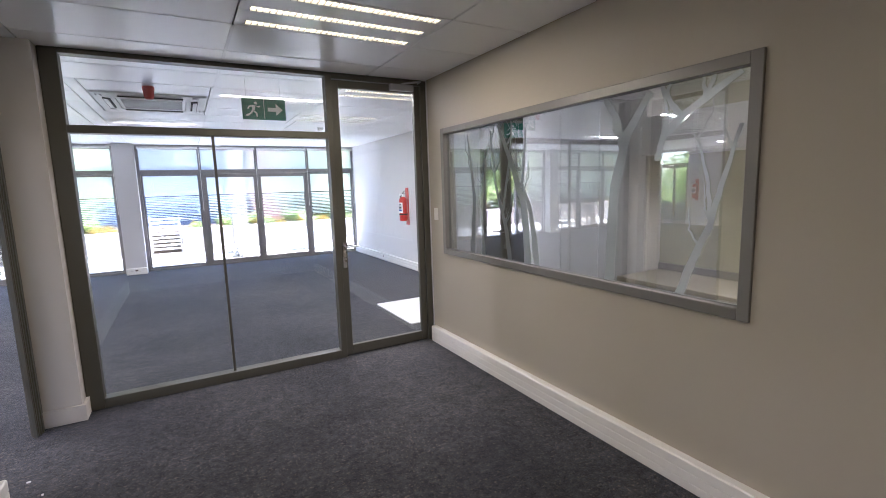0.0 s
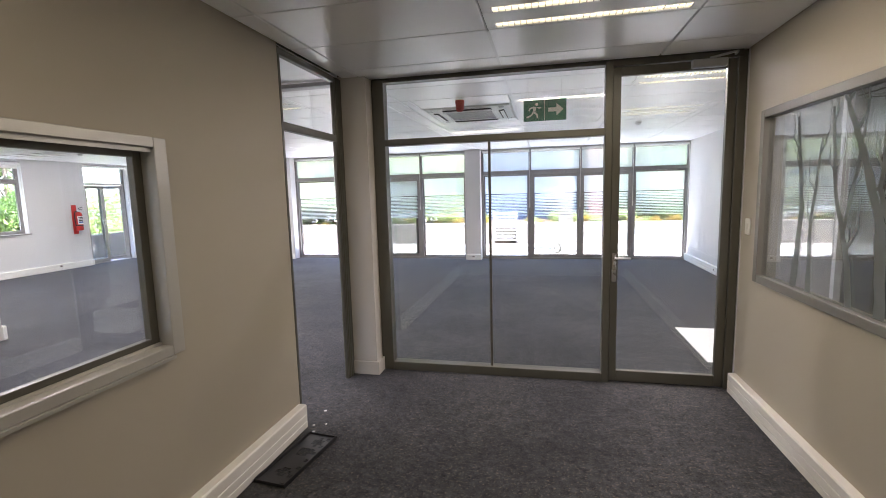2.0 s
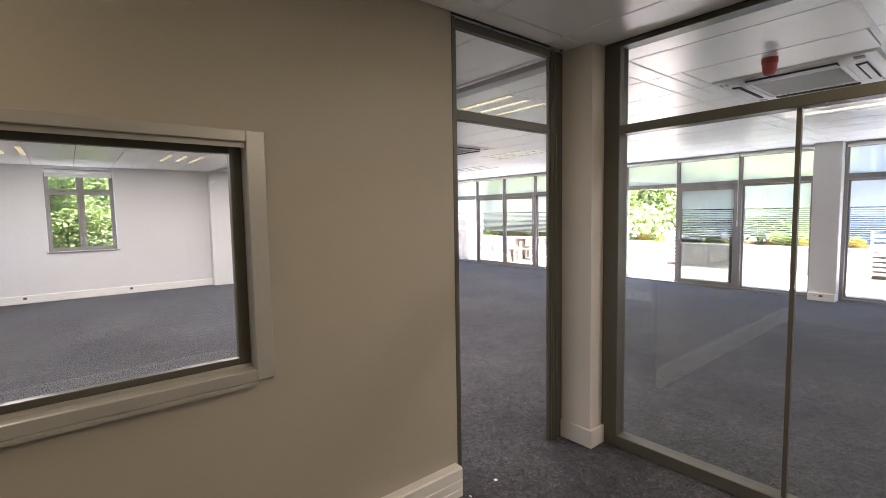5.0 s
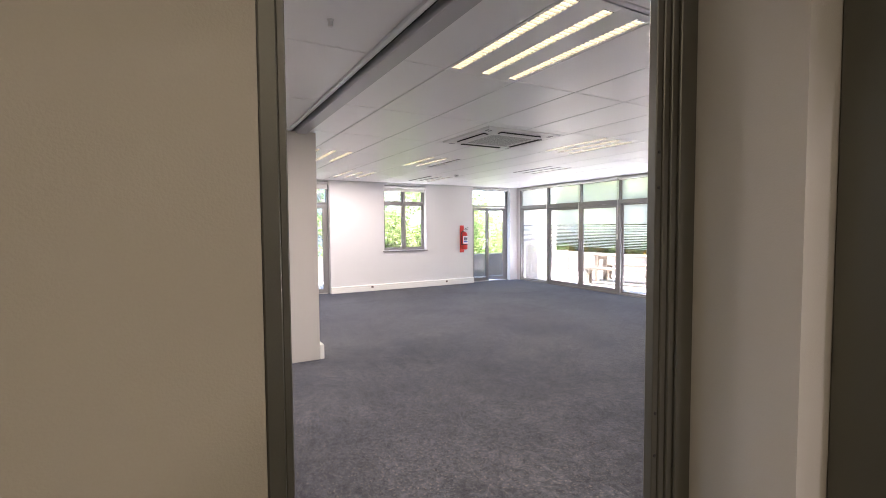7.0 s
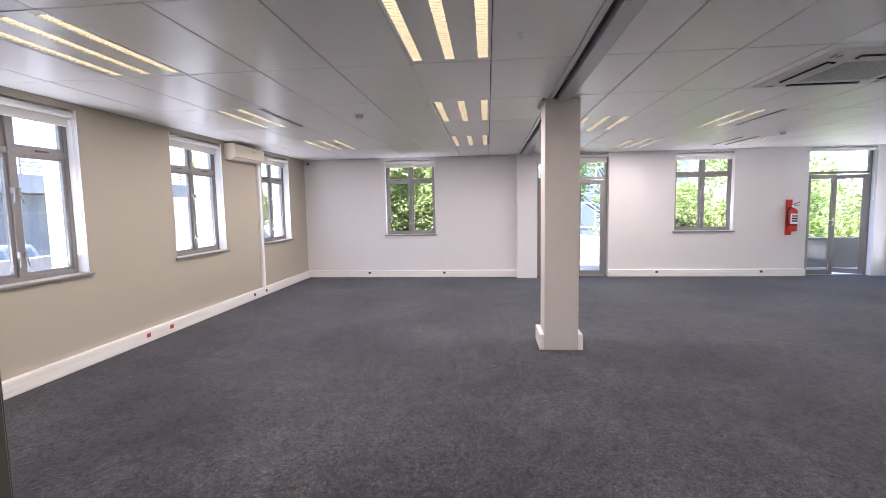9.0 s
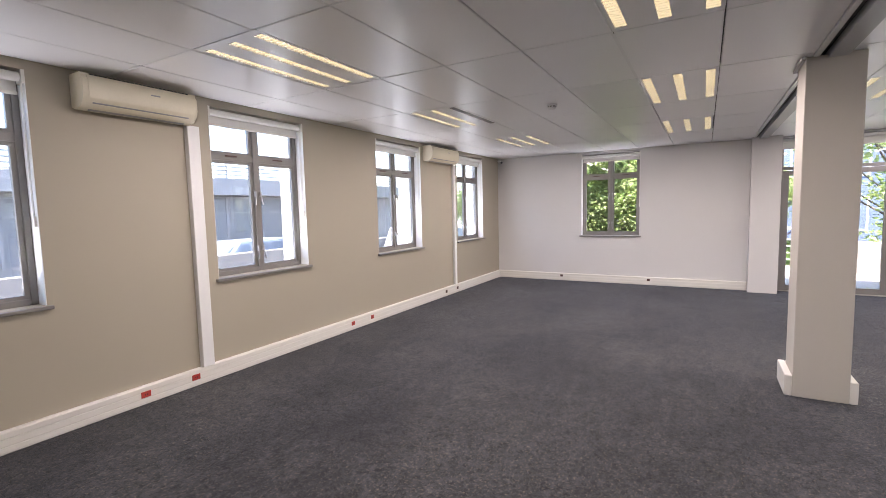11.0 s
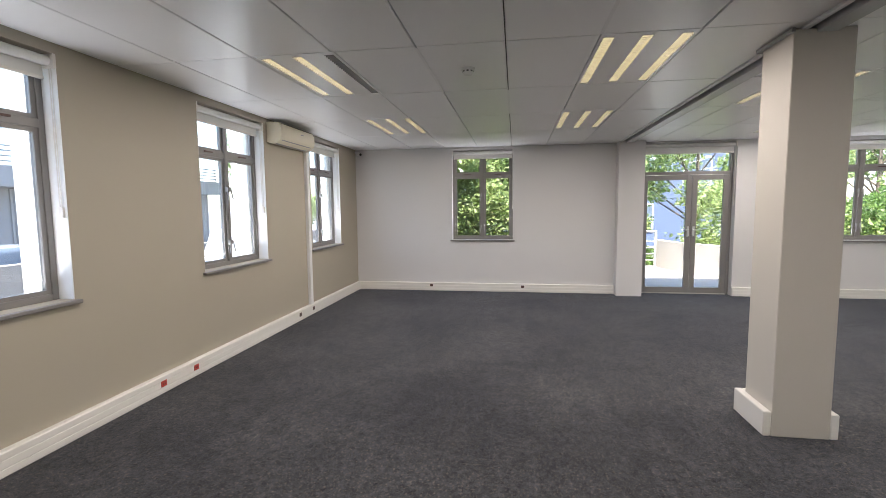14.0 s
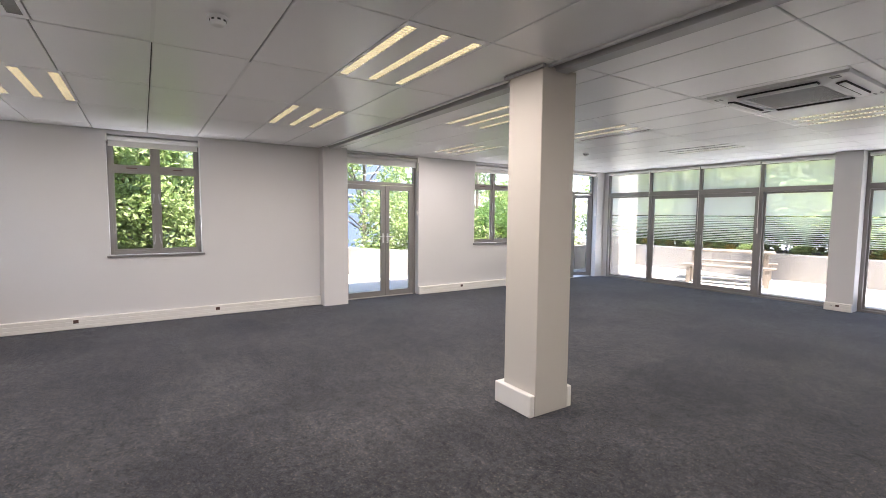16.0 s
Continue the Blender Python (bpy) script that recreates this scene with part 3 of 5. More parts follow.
leaf = part("door_leaf", boxes((a, a + s, 0.02, 0.065, 0.008, 2.56), (b - s, b, 0.02, 0.065, 0.008, 2.56), (a + s, b - s, 0.02, 0.065, 0.008, 0.10), (a + s, b - s, 0.02, 0.065, 2.495, 2.56), bevel=0.003), ALU, e, "full-height glazed door leaf")
p = part("pane", boxes((a + s, b - s, 0.039, 0.047, 0.10, 2.495)), GLASSP, leaf)
p.visible_shadow = False
bm = boxes((a + 0.012, a + 0.048, 0.012, 0.02, 0.86, 1.1), bevel=0.003)
for yy in (0.012, 0.065):
    o = -0.045 if yy < 0.03 else 0.045
    cyl(bm, (a + 0.03, yy, 1.06), (a + 0.03, yy + o, 1.06), 0.009, seg=10)
    cyl(bm, (a + 0.03, yy + o, 1.06), (a + 0.15, yy + o, 1.06), 0.009, seg=10)
part("door_handle", bm, STEEL, leaf, "steel lever handle", smooth=True)
bm = boxes((b - 0.32, b - 0.08, -0.035, 0.018, 2.5, 2.56), bevel=0.006)
bm = tube(bm, [(b - 0.2, -0.02, 2.565), (b - 0.05, -0.12, 2.575), (b - 0.02, 0.01, 2.585)], 0.009, 6)
part("door_closer", bm, TRACKM, leaf)

e = thing("doorway_frame", pose(-0.79, 3.50, 0, 0, 0, 90), "open bronze aluminium doorway with a glazed fanlight", "door frame", kind="structure")
part("jamb", boxes((-0.012, 0.012, -0.003, 0.037, 0, 2.6), (0.012, 0.018, 0.031, 0.036, 0, 2.07), (0.012, 0.024, 0.004, 0.03, 0, 2.6), bevel=0.002), ALU, e)
part("jamb", boxes((0.865, 0.958, 0.006, 0.06, 0, 2.6), (0.845, 0.865, 0.012, 0.05, 0, 2.6), (0.825, 0.845, 0.016, 0.038, 0, 2.6), (0.885, 0.905, -0.002, 0.006, 0, 2.07), bevel=0.002), ALU, e)
part("head", boxes((0.024, 0.83, 0.006, 0.048, 2.555, 2.6), bevel=0.003), ALU, e)
part("transom", boxes((0.024, 0.83, 0.006, 0.048, 2.07, 2.125), bevel=0.003), ALU, e)
p = part("fanlight", boxes((0.024, 0.83, 0.024, 0.032, 2.125, 2.555)), GLASSP, e)
p.visible_shadow = False
for z in (0.35, 0.45, 1.0, 1.1, 1.62, 1.7):
    bm = cyl(bmesh.new(), (0.835, 0.0145, z), (0.835, 0.017, z), 0.004, seg=8)
    part("screw_hole", bm, BLACK, e)

# hatch window: local x is north, +y is west
e = thing("hatch_window", pose(-0.79, YS + 0.98, 0.93, 0, 0, 90), "pale aluminium two-leaf sliding hatch window", "window", kind="structure")
w, h = 1.72, 0.95
part("window_frame", boxes((-0.02, 0.03, -0.018, 0.09, -0.02, h + 0.02), (w - 0.03, w + 0.04, -0.018, 0.09, -0.02, h + 0.02), (0.03, w - 0.03, -0.018, 0.09, -0.02, 0.025), (0.03, w - 0.03, -0.018, 0.09, h - 0.025, h + 0.02), bevel=0.003), ALUL, e)
part("track", boxes((0.03, w - 0.03, -0.03, 0.0, -0.035, -0.021), (0.03, w - 0.03, 0.046, 0.05, 0.025, 0.04), (0.03, w - 0.03, 0.0, 0.004, h - 0.045, h - 0.025)), ALUL, e)
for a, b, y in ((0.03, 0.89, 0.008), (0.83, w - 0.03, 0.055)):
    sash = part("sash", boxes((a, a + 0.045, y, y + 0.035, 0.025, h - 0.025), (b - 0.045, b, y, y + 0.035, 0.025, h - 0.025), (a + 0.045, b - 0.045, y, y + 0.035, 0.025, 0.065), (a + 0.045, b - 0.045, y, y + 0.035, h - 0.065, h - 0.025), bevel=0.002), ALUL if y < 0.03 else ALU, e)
    p = part("pane", boxes((a + 0.045, b - 0.045, y + 0.014, y + 0.02, 0.065, h - 0.065)), GLASSP, sash)
    p.visible_shadow = False
part("latch", boxes((0.91, 0.93, 0.05, 0.062, 0.40, 0.5), bevel=0.003), BLACK, e)
part("stop", boxes((0.89, 0.915, -0.005, 0.02, 0.027, 0.05), bevel=0.004), BLACK, e)

# fixed window with tree decals: local x is south, +y is east
e = thing("tree_window", pose(2.37, 4.29, 0.97, 0, 0, -90), "fixed aluminium window with frosted bare-tree decals", "window", kind="structure")
w, h = 2.73, 1.125
part("window_frame", boxes((-0.03, 0.025, -0.014, 0.05, -0.03, h + 0.03), (w - 0.025, w + 0.03, -0.014, 0.05, -0.03, h + 0.03), (0.025, w - 0.025, -0.014, 0.05, -0.03, 0.025), (0.025, w - 0.025, -0.014, 0.05, h - 0.025, h + 0.03), bevel=0.003), ALUT, e)
TREEPANE = part("pane", boxes((0.025, w - 0.025, 0.02, 0.028, 0.025, h - 0.025)), PANEK, e)
TREEPANE.visible_shadow = False

# ---- wall trunking, track ----


def trunking(name, length, m, label="white plastic three-compartment skirting trunking", hgt=0.15, d=0.05):
    prof = [(0, 0), (-d + 0.006, 0), (-d, 0.006), (-d, 0.046), (-d + 0.004, 0.05), (-d, 0.054), (-d, 0.098), (-d + 0.004, 0.102), (-d, 0.106), (-d, hgt - 0.008), (-d + 0.008, hgt), (0, hgt)]
    return tagged(part(name, extrude_profile(bmesh.new(), prof, 0, length), TRUNK, m=m), label, "skirting", kind="structure")


trunking("baseboard_south", 9.69, pose(-0.84, YS, 0, 0, 0, 180))
trunking("baseboard_west_1", 4.674, pose(XW, YS, 0, 0, 0, 90))
trunking("baseboard_west_2", 3.90, pose(XW, 6.34, 0, 0, 0, 90))
trunking("baseboard_reception_west", 3.72, pose(-0.79, YS, 0, 0, 0, 90), hgt=0.17, d=0.06)
trunking("baseboard_reception_east", 4.75, pose(2.37, 4.55, 0, 0, 0, -90), hgt=0.16, d=0.055)
trunking("baseboard_east", 5.45, pose(XE, YN, 0, 0, 0, -90))
trunking("baseboard_facade_west", 0.36, pose(-5.88, YN - 0.22, 0), hgt=0.13)
trunking("baseboard_facade_east", 0.36, pose(-0.95, YN - 0.22, 0), hgt=0.13)
structure("baseboard_column", boxes((-0.80, -0.553, 4.445, 4.464, 0, 0.12), (-0.576, -0.553, 4.465, 4.599, 0, 0.12), bevel=0.003), COLM, "painted skirting round the column", "skirting")
e = thing("ceiling_track", pose(0, 0, 0), "grey steel ceiling track of a former folding wall", "ceiling track", kind="structure")
part("rail", boxes((XW, -0.83, 4.44, 4.475, H - 0.012, H + 0.05), bevel=0.002), TEE, e)
part("slot", boxes((XW, -0.83, 4.475, 4.525, H + 0.03, H + 0.05)), BLACK, e)
part("channel", boxes((XW, -0.83, 4.525, 4.645, H - 0.03, H + 0.05), bevel=0.003), mat("pale_steel_channel", (0.5, 0.5, 0.505), 0.4, metal=0.2, var=0.05, scale=2), e)

# free-standing column with its trunking skirt
e = thing("office_column", pose(-5.62, 4.572, 0), "square cream column with a white plastic skirt", "column", kind="structure")
part("shaft", boxes((-0.18, 0.18, -0.176, 0.176, 0, 2.61), bevel=0.004), COLM, e)
for i, (a, b, c, d) in enumerate(((-0.235, 0.18, -0.227, -0.177), (-0.235, -0.181, -0.176, 0.176), (-0.235, 0.18, 0.177, 0.227))):
    part("skirt", boxes((a, b, c, d, 0, 0.17), bevel=0.006), TRUNK, e)
part("cornice", boxes((-0.21, 0.21, -0.205, -0.181, 2.585, 2.61), (-0.21, -0.181, -0.18, 0.2, 2.585, 2.61)), TRACKM, e)

# ---- ceiling lights ----


def ceiling_light(name, lx, m, state, label, power=1.0, hue=(1.0, 0.94, 0.85)):
    """Recessed three-tube fitting, local x length. state: tubes lit."""
    e = thing(name, m, label, "ceiling light", "recessed fluorescent lights")
    w = 0.6
    part("tray", boxes((0, lx, 0, w, 0.02, 0.03)), CEIL, e)
    for a, b in ((0.003, 0.025), (0.095, 0.265), (0.335, 0.505), (0.575, w - 0.003)):
        part("panel", boxes((0.003, lx - 0.003, a, b, 0, 0.0195)), CEIL, e)
    for a, b in ((0.003, 0.06), (lx - 0.06, lx - 0.003)):
        part("end_panel", boxes((a, b, 0.025, 0.575, 0.001, 0.019)), CEIL, e)
    for i, y in enumerate((0.06, 0.3, 0.54)):
        lit = state[i]
        part("tube", boxes((0.062, lx - 0.062, y - 0.034, y + 0.034, 0.012, 0.018)), TUBEM if lit else TUBEOFF, e)
        bm = bmesh.new()
        k = 30
        for j in range(k + 1):
            x = 0.062 + (lx - 0.124) * j / k
            box(bm, x - 0.002, x + 0.002, y - 0.0345, y + 0.0345, -0.001, 0.0115)
        tagged(part("louvre", bm, REFL, e), kind="stuff")
    if any(state):
        lamp = new("fluorescent_light", bpy.data.lights.new("fluorescent_light", "AREA"))
        lamp.data.shape, lamp.data.size, lamp.data.size_y = "RECTANGLE", lx - 0.16, 0.07
        lamp.data.energy, lamp.data.color = power * LAMP_WATTS * sum(state) / 3, hue
        lamp.matrix_world = m @ pose(lx / 2, 0.3, -0.006)
    return e


STATE = {1: (1, 1, 1), 2: (1, 1, 0), 3: (1, 1, 0), 4: (1, 1, 1), 5: (0, 0, 1)}
for x, y, k in LAMPS_A:
    ceiling_light("ceiling_light", 1.21, pose(x - 1.21, y, H), STATE[k], "recessed three-tube light, all lit" if all(STATE[k]) else "recessed three-tube light with dead tubes")
for x, y, k in LAMPS_B:
    ceiling_light("ceiling_light", 1.2, pose(x - 1.2, y, H), STATE[k], "recessed three-tube light, all lit", 0.42 if y > 1 and y < 4 else 0.22 if y < 1 else 1.0, (1.0, 0.89, 0.62) if y < 4 else (1.0, 0.94, 0.85))
# fitting out of view, added to brighten the kitchenette
ceiling_light("ceiling_light", 1.2, pose(2.56, 0.62, H), (1, 1, 1), "unseen recessed three-tube light added to light the kitchenette", 1.3)

# ---- air conditioners, ducts, ceiling fittings ----


def split_ac(x0, x1, z0, label):
    """Wall unit on the south wall; x0 and x1 are metres west of the origin."""
    e = thing("air_conditioner", pose(-x0, YS, z0, 0, 0, 180), label, "air conditioner", "wall air conditioners")
    w = x1 - x0
    prof = [(0, 0.02), (-0.05, 0.0), (-0.13, 0.015), (-0.175, 0.06), (-0.19, 0.11), (-0.185, 0.2), (-0.165, 0.225), (-0.162, 0.25), (0, 0.25)]
    part("body", extrude_profile(bmesh.new(), prof, 0, w), ACW, e, smooth=True)
    part("front_panel", extrude_profile(bmesh.new(), [(-0.186, 0.075), (-0.1935, 0.11), (-0.1895, 0.2), (-0.17, 0.236), (-0.16, 0.236), (-0.17, 0.2), (-0.17, 0.09)], 0.03, w - 0.03), ACW, e, smooth=True)
    part("louvre", extrude_profile(bmesh.new(), [(-0.075, -0.002), (-0.165, 0.045), (-0.162, 0.052), (-0.075, 0.006)], 0.06, w - 0.06), TRACKM, e)
    for i in range(24):
        xa = 0.05 + (w - 0.1) * i / 24
        part("grille_slot", boxes((xa, xa + 0.026, -0.1655, -0.13, 0.2335, 0.2475)), DARK, e)
    part("end_cap", extrude_profile(bmesh.new(), [(y * 1.01, z) for y, z in prof], -0.006, 0.004), ACW, e)
    part("end_cap", extrude_profile(bmesh.new(), [(y * 1.01, z) for y, z in prof], w - 0.004, w + 0.006), ACW, e)
    part("badge", boxes((w * 0.55, w * 0.55 + 0.07, -0.1945, -0.188, 0.165, 0.175)), TRACKM, e)
    return e


split_ac(2.66, 3.49, 2.325, "yellowed white wall air conditioner beneath the ceiling")
split_ac(7.45, 8.36, 2.325, "yellowed white wall air conditioner between two windows")
tagged(part("cable_duct", boxes((-3.585, -3.475, YS + 0.002, YS + 0.06, 0.151, 2.33), bevel=0.004), ACN), "wide white plastic duct below the air conditioner", "cable duct")
tagged(part("cable_duct", boxes((-8.47, -8.40, YS + 0.002, YS + 0.05, 0.151, 2.5), bevel=0.004), ACN), "narrow white plastic duct down the wall", "cable duct")


def cassette(x, y, label):
    e = thing("cassette_air_conditioner", pose(x, y, H), label, "air conditioner", "ceiling cassette units")
    bm = bmesh.new()
    a, b = 0.515, 0.32
    lo = [bm.verts.new((sx * a, sy * a, 0.012)) for sx, sy in ((-1, -1), (1, -1), (1, 1), (-1, 1))]
    md = [bm.verts.new((sx * (a - 0.01), sy * (a - 0.01), -0.012)) for sx, sy in ((-1, -1), (1, -1), (1, 1), (-1, 1))]
    hi = [bm.verts.new((sx * b, sy * b, -0.032)) for sx, sy in ((-1, -1), (1, -1), (1, 1), (-1, 1))]
    up = [bm.verts.new((sx * b, sy * b, 0.012)) for sx, sy in ((-1, -1), (1, -1), (1, 1), (-1, 1))]
    for r, s in ((lo, md), (md, hi), (hi, up)):
        for i in range(4):
            bm.faces.new((r[i], r[(i + 1) % 4], s[(i + 1) % 4], s[i]))
    part("panel", bm, ACN, e)
    part("backing", boxes((-0.53, 0.53, -0.53, 0.53, 0.013, 0.03)), CEIL, e)
    g = part("intake_grille", boxes((-0.315, 0.315, -0.315, 0.315, -0.028, -0.012), bevel=0.004), ACN, e)
    for i in range(28):
        yy = -0.28 + 0.56 * i / 27
        part("grille_slot", boxes((-0.28, 0.28, yy - 0.005, yy + 0.005, -0.0295, -0.0275)), TRACKM, g)
    for k in range(4):
        m = pose(0, 0, 0, 0, 0, 90 * k)
        part("air_slot", boxes((-0.29, 0.29, -0.43, -0.365, -0.034, -0.020)), DARK, e, m=m)
        part("flap", extrude_profile(bmesh.new(), [(-0.425, -0.036), (-0.385, -0.043), (-0.383, -0.040), (-0.423, -0.033)], -0.285, 0.285), ACN, e, m=m)
        part("corner_mark", boxes((0.38, 0.44, -0.475, -0.462, -0.022, -0.016), (0.38, 0.44, -0.435, -0.422, -0.024, -0.018)), TRACKM, e, m=m)
    return e


cassette(-4.77, 6.83, "white four-way ceiling cassette unit in the office")
cassette(0.0, 6.63, "white four-way ceiling cassette unit near the partition")


def detector(x, y):
    e = thing("smoke_detector", pose(x, y, H), "small white ceiling smoke detector", "smoke detector", "smoke detectors")
    part("base", lathe(bmesh.new(), [(0.055, 0.0), (0.055, -0.012), (0.048, -0.016)][::-1]), ACN, e, smooth=True)
    part("chamber", lathe(bmesh.new(), [(0.042, -0.016), (0.042, -0.034), (0.03, -0.05), (0.012, -0.054)][::-1]), ACN, e, smooth=True)
    for i in range(8):
        part("vent", boxes((0.0405, 0.043, -0.008, 0.008, -0.03, -0.02)), DARK, e, m=pose(0, 0, 0, 0, 0, 45 * i))


for x, y in ((-5.89, 2.34), (-8.39, 8.42), (2.28, 8.26)):
    detector(x, y)
e = thing("fire_alarm_sounder", pose(0.0, 5.76, H), "red plastic fire alarm sounder on the ceiling", "fire alarm")
part("base", lathe(bmesh.new(), [(0.05, 0.0), (0.05, -0.035), (0.045, -0.04)][::-1]), REDS, e, smooth=True)
part("dome", lathe(bmesh.new(), [(0.045, -0.04), (0.043, -0.09), (0.03, -0.115), (0.008, -0.12)][::-1]), REDS, e, smooth=True)
for x, y in ((-2.55, 4.1), (-3.6, 4.02)):
    e = thing("sprinkler_head", pose(x, y, H), "tiny white ceiling sensor stem", "ceiling sensor", "ceiling sensors")
    part("stem", lathe(bmesh.new(), [(0.02, 0.0), (0.012, -0.01), (0.012, -0.035)][::-1], 10), ACN, e)
e = thing("security_camera", pose(XW + 0.09, YS + 0.1, 2.5, 0, 0, -40), "small white security camera high in the corner", "camera")
part("bracket", boxes((-0.02, 0.02, -0.12, -0.03, 0.05, 0.075)), ACN, e)
bm = cyl(bmesh.new(), (0, -0.05, 0.04), (0, 0.05, 0.02), 0.03)
part("housing", bm, ACN, e, smooth=True)
bm = cyl(bmesh.new(), (0, 0.05, 0.02), (0, 0.056, 0.019), 0.024)
part("lens", bm, BLACK, e)

# ---- fire equipment and signs ----


def extinguisher(m, label):
    """Local y is out of the wall towards -y; z from the bracket's foot."""
    e = thing("fire_extinguisher", m, label, "fire extinguisher", "fire extinguishers")
    part("backboard", boxes((-0.06, 0.06, -0.02, -0.001, 0.0, 0.72), bevel=0.004), REDP, e, "red painted backboard")
    c = Matrix.Translation((0.02, -0.11, 0.08))
    part("cylinder", lathe(bmesh.new(), [(0.03, 0.0), (0.075, 0.01), (0.08, 0.03), (0.08, 0.38), (0.07, 0.43), (0.04, 0.46), (0.022, 0.47)], 22, c), REDP, e, smooth=True)
    part("valve", lathe(bmesh.new(), [(0.02, 0.47), (0.02, 0.52), (0.012, 0.53)], 12, c), STEEL, e, smooth=True)
    bm = boxes((0.0, 0.13, -0.122, -0.098, 0.60, 0.612), bevel=0.002)
    tube(bm, [(0.02, -0.11, 0.612), (0.06, -0.11, 0.645), (0.14, -0.11, 0.66)], 0.008, 6)
    part("handle", bm, BLACK, e)
    bm = tube(bmesh.new(), [(0.0, -0.11, 0.57), (-0.06, -0.12, 0.56), (-0.09, -0.12, 0.48), (-0.085, -0.12, 0.30), (-0.07, -0.12, 0.2)], 0.011, 8)
    part("hose", bm, BLACK, e, smooth=True)
    bm = cyl(bmesh.new(), (-0.02, -0.15, 0.59), (-0.02, -0.172, 0.59), 0.02)
    part("gauge", bm, WHITE, e)

    def wrap(z0, z1, r, a0, a1, k=12):
        bm = bmesh.new()
        v = [[bm.verts.new((0.02 + r * math.sin(a0 + (a1 - a0) * i / k), -0.11 - r * math.cos(a0 + (a1 - a0) * i / k), z)) for i in range(k + 1)] for z in (z0, z1)]
        for i in range(k):
            bm.faces.new((v[0][i], v[0][i + 1], v[1][i + 1], v[1][i]))
        return bm
    lab = part("label", wrap(0.24, 0.44, 0.0812, -1.0, 1.0), WHITE, e, "white printed label")
    for z, hgt in ((0.40, 0.018), (0.365, 0.02), (0.325, 0.03), (0.275, 0.035)):
        part("print_line", wrap(z, z + hgt, 0.0818, -0.75, 0.75), BLACK if z > 0.3 else BLUE, lab)
    part("strap", wrap(0.20, 0.225, 0.0815, -3.0, 3.0, 30), BLACK, e)


extinguisher(pose(XW, 9.89, 0.84, 0, 0, 90), "red fire extinguisher on a red wall board")
extinguisher(pose(XE, 8.62, 0.86, 0, 0, -90), "red fire extinguisher hung on the white wall")

def exit_sign(m, label, drop, down=False):
    e = thing("exit_sign", m, label, "sign", "hanging exit signs")
    part("board", boxes((0, 0.37, -0.004, 0.004, 0, 0.185), bevel=0.001), GREEN, e)
    for sgn, yy in ((1, -0.0055), (-1, 0.0055)):
        def pl(name, pts):
            bm = bmesh.new()
            f = bm.faces.new([bm.verts.new((x, yy, z)) for x, z in pts])
            part(name, bm, WHITE, e)
        pl("border", [(0.182, 0.004), (0.187, 0.004), (0.187, 0.181), (0.182, 0.181)])
        arrow = [(0.215, 0.075), (0.285, 0.075), (0.285, 0.04), (0.345, 0.0925), (0.285, 0.145), (0.285, 0.11), (0.215, 0.11)]
        if down:
            arrow = [(0.28 + z - 0.0925, 0.0925 - (x - 0.28)) for x, z in arrow]
        pl("arrow", arrow)
        for q in ([(0.10, 0.15), (0.118, 0.158), (0.13, 0.145), (0.122, 0.13), (0.107, 0.132)], [(0.085, 0.128), (0.112, 0.122), (0.105, 0.085), (0.08, 0.08)], [(0.108, 0.122), (0.135, 0.105), (0.155, 0.112), (0.152, 0.122), (0.135, 0.117)],
                  [(0.085, 0.126), (0.055, 0.118), (0.042, 0.092), (0.052, 0.088), (0.064, 0.108), (0.085, 0.112)], [(0.08, 0.08), (0.1, 0.08), (0.125, 0.06), (0.128, 0.025), (0.115, 0.025), (0.11, 0.052)], [(0.08, 0.08), (0.09, 0.07), (0.075, 0.05), (0.045, 0.03), (0.025, 0.03), (0.028, 0.042), (0.06, 0.055)]):
            pl("figure_stroke", q)
    for x in (0.04, 0.33):
        bm = cyl(bmesh.new(), (x, 0, 0.185), (x, 0, drop), 0.0015, seg=5)
        part("hanging_wire", bm, STEEL, e)


exit_sign(pose(0.72, 4.96, 2.235), "green and white hanging exit sign with an arrow", H - 2.235)
exit_sign(pose(3.92, 5.40, 2.19, 0, 0, -25), "green and white exit sign with a downward arrow", H - 2.19, True)

# ---- sockets and switches ----


def socket(m, material, w=0.055, h=0.045):
    e = thing("power_socket", m, "small dark red power socket in the trunking" if material is not TRUNK else "white power socket plate", "power socket", "trunking sockets")
    part("plate", boxes((-w / 2, w / 2, -0.006, 0, -h / 2, h / 2), bevel=0.0015), material, e)
    part("pin_hole", boxes((-0.012, -0.006, -0.0075, -0.005, -0.006, 0.004)), BLACK, e)
    part("pin_hole", boxes((0.006, 0.012, -0.0075, -0.005, -0.006, 0.004)), BLACK, e)


for y in (1.18, 2.85, 7.33, 9.39):
    socket(pose(XW + 0.05, y, 0.1, 0, 0, 90), BROWN)
for x, w in ((5.54, 0.06), (5.94, 0.06), (8.04, 0.06), (8.46, 0.06), (3.40, 0.075), (2.97, 0.075)):
    socket(pose(-x, YS + 0.05, 0.085, 0, 0, 180), REDS if x < 6 else BROWN, w, 0.05)
for x in (-5.7, -0.77):
    socket(pose(x, YN - 0.27, 0.085), BROWN, 0.05, 0.03)
    socket(pose(x - 0.08, YN - 0.27, 0.085), TRUNK, 0.06, 0.06)
socket(pose(XE - 0.05, 10.6, 0.09, 0, 0, -90), TRUNK)
socket(pose(XE - 0.05, 9.9, 0.09, 0, 0, -90), BROWN, 0.05, 0.03)
e = thing("light_switch", pose(2.37, 4.46, 1.32, 0, 0, -90), "white plastic wall light switch", "light switch")
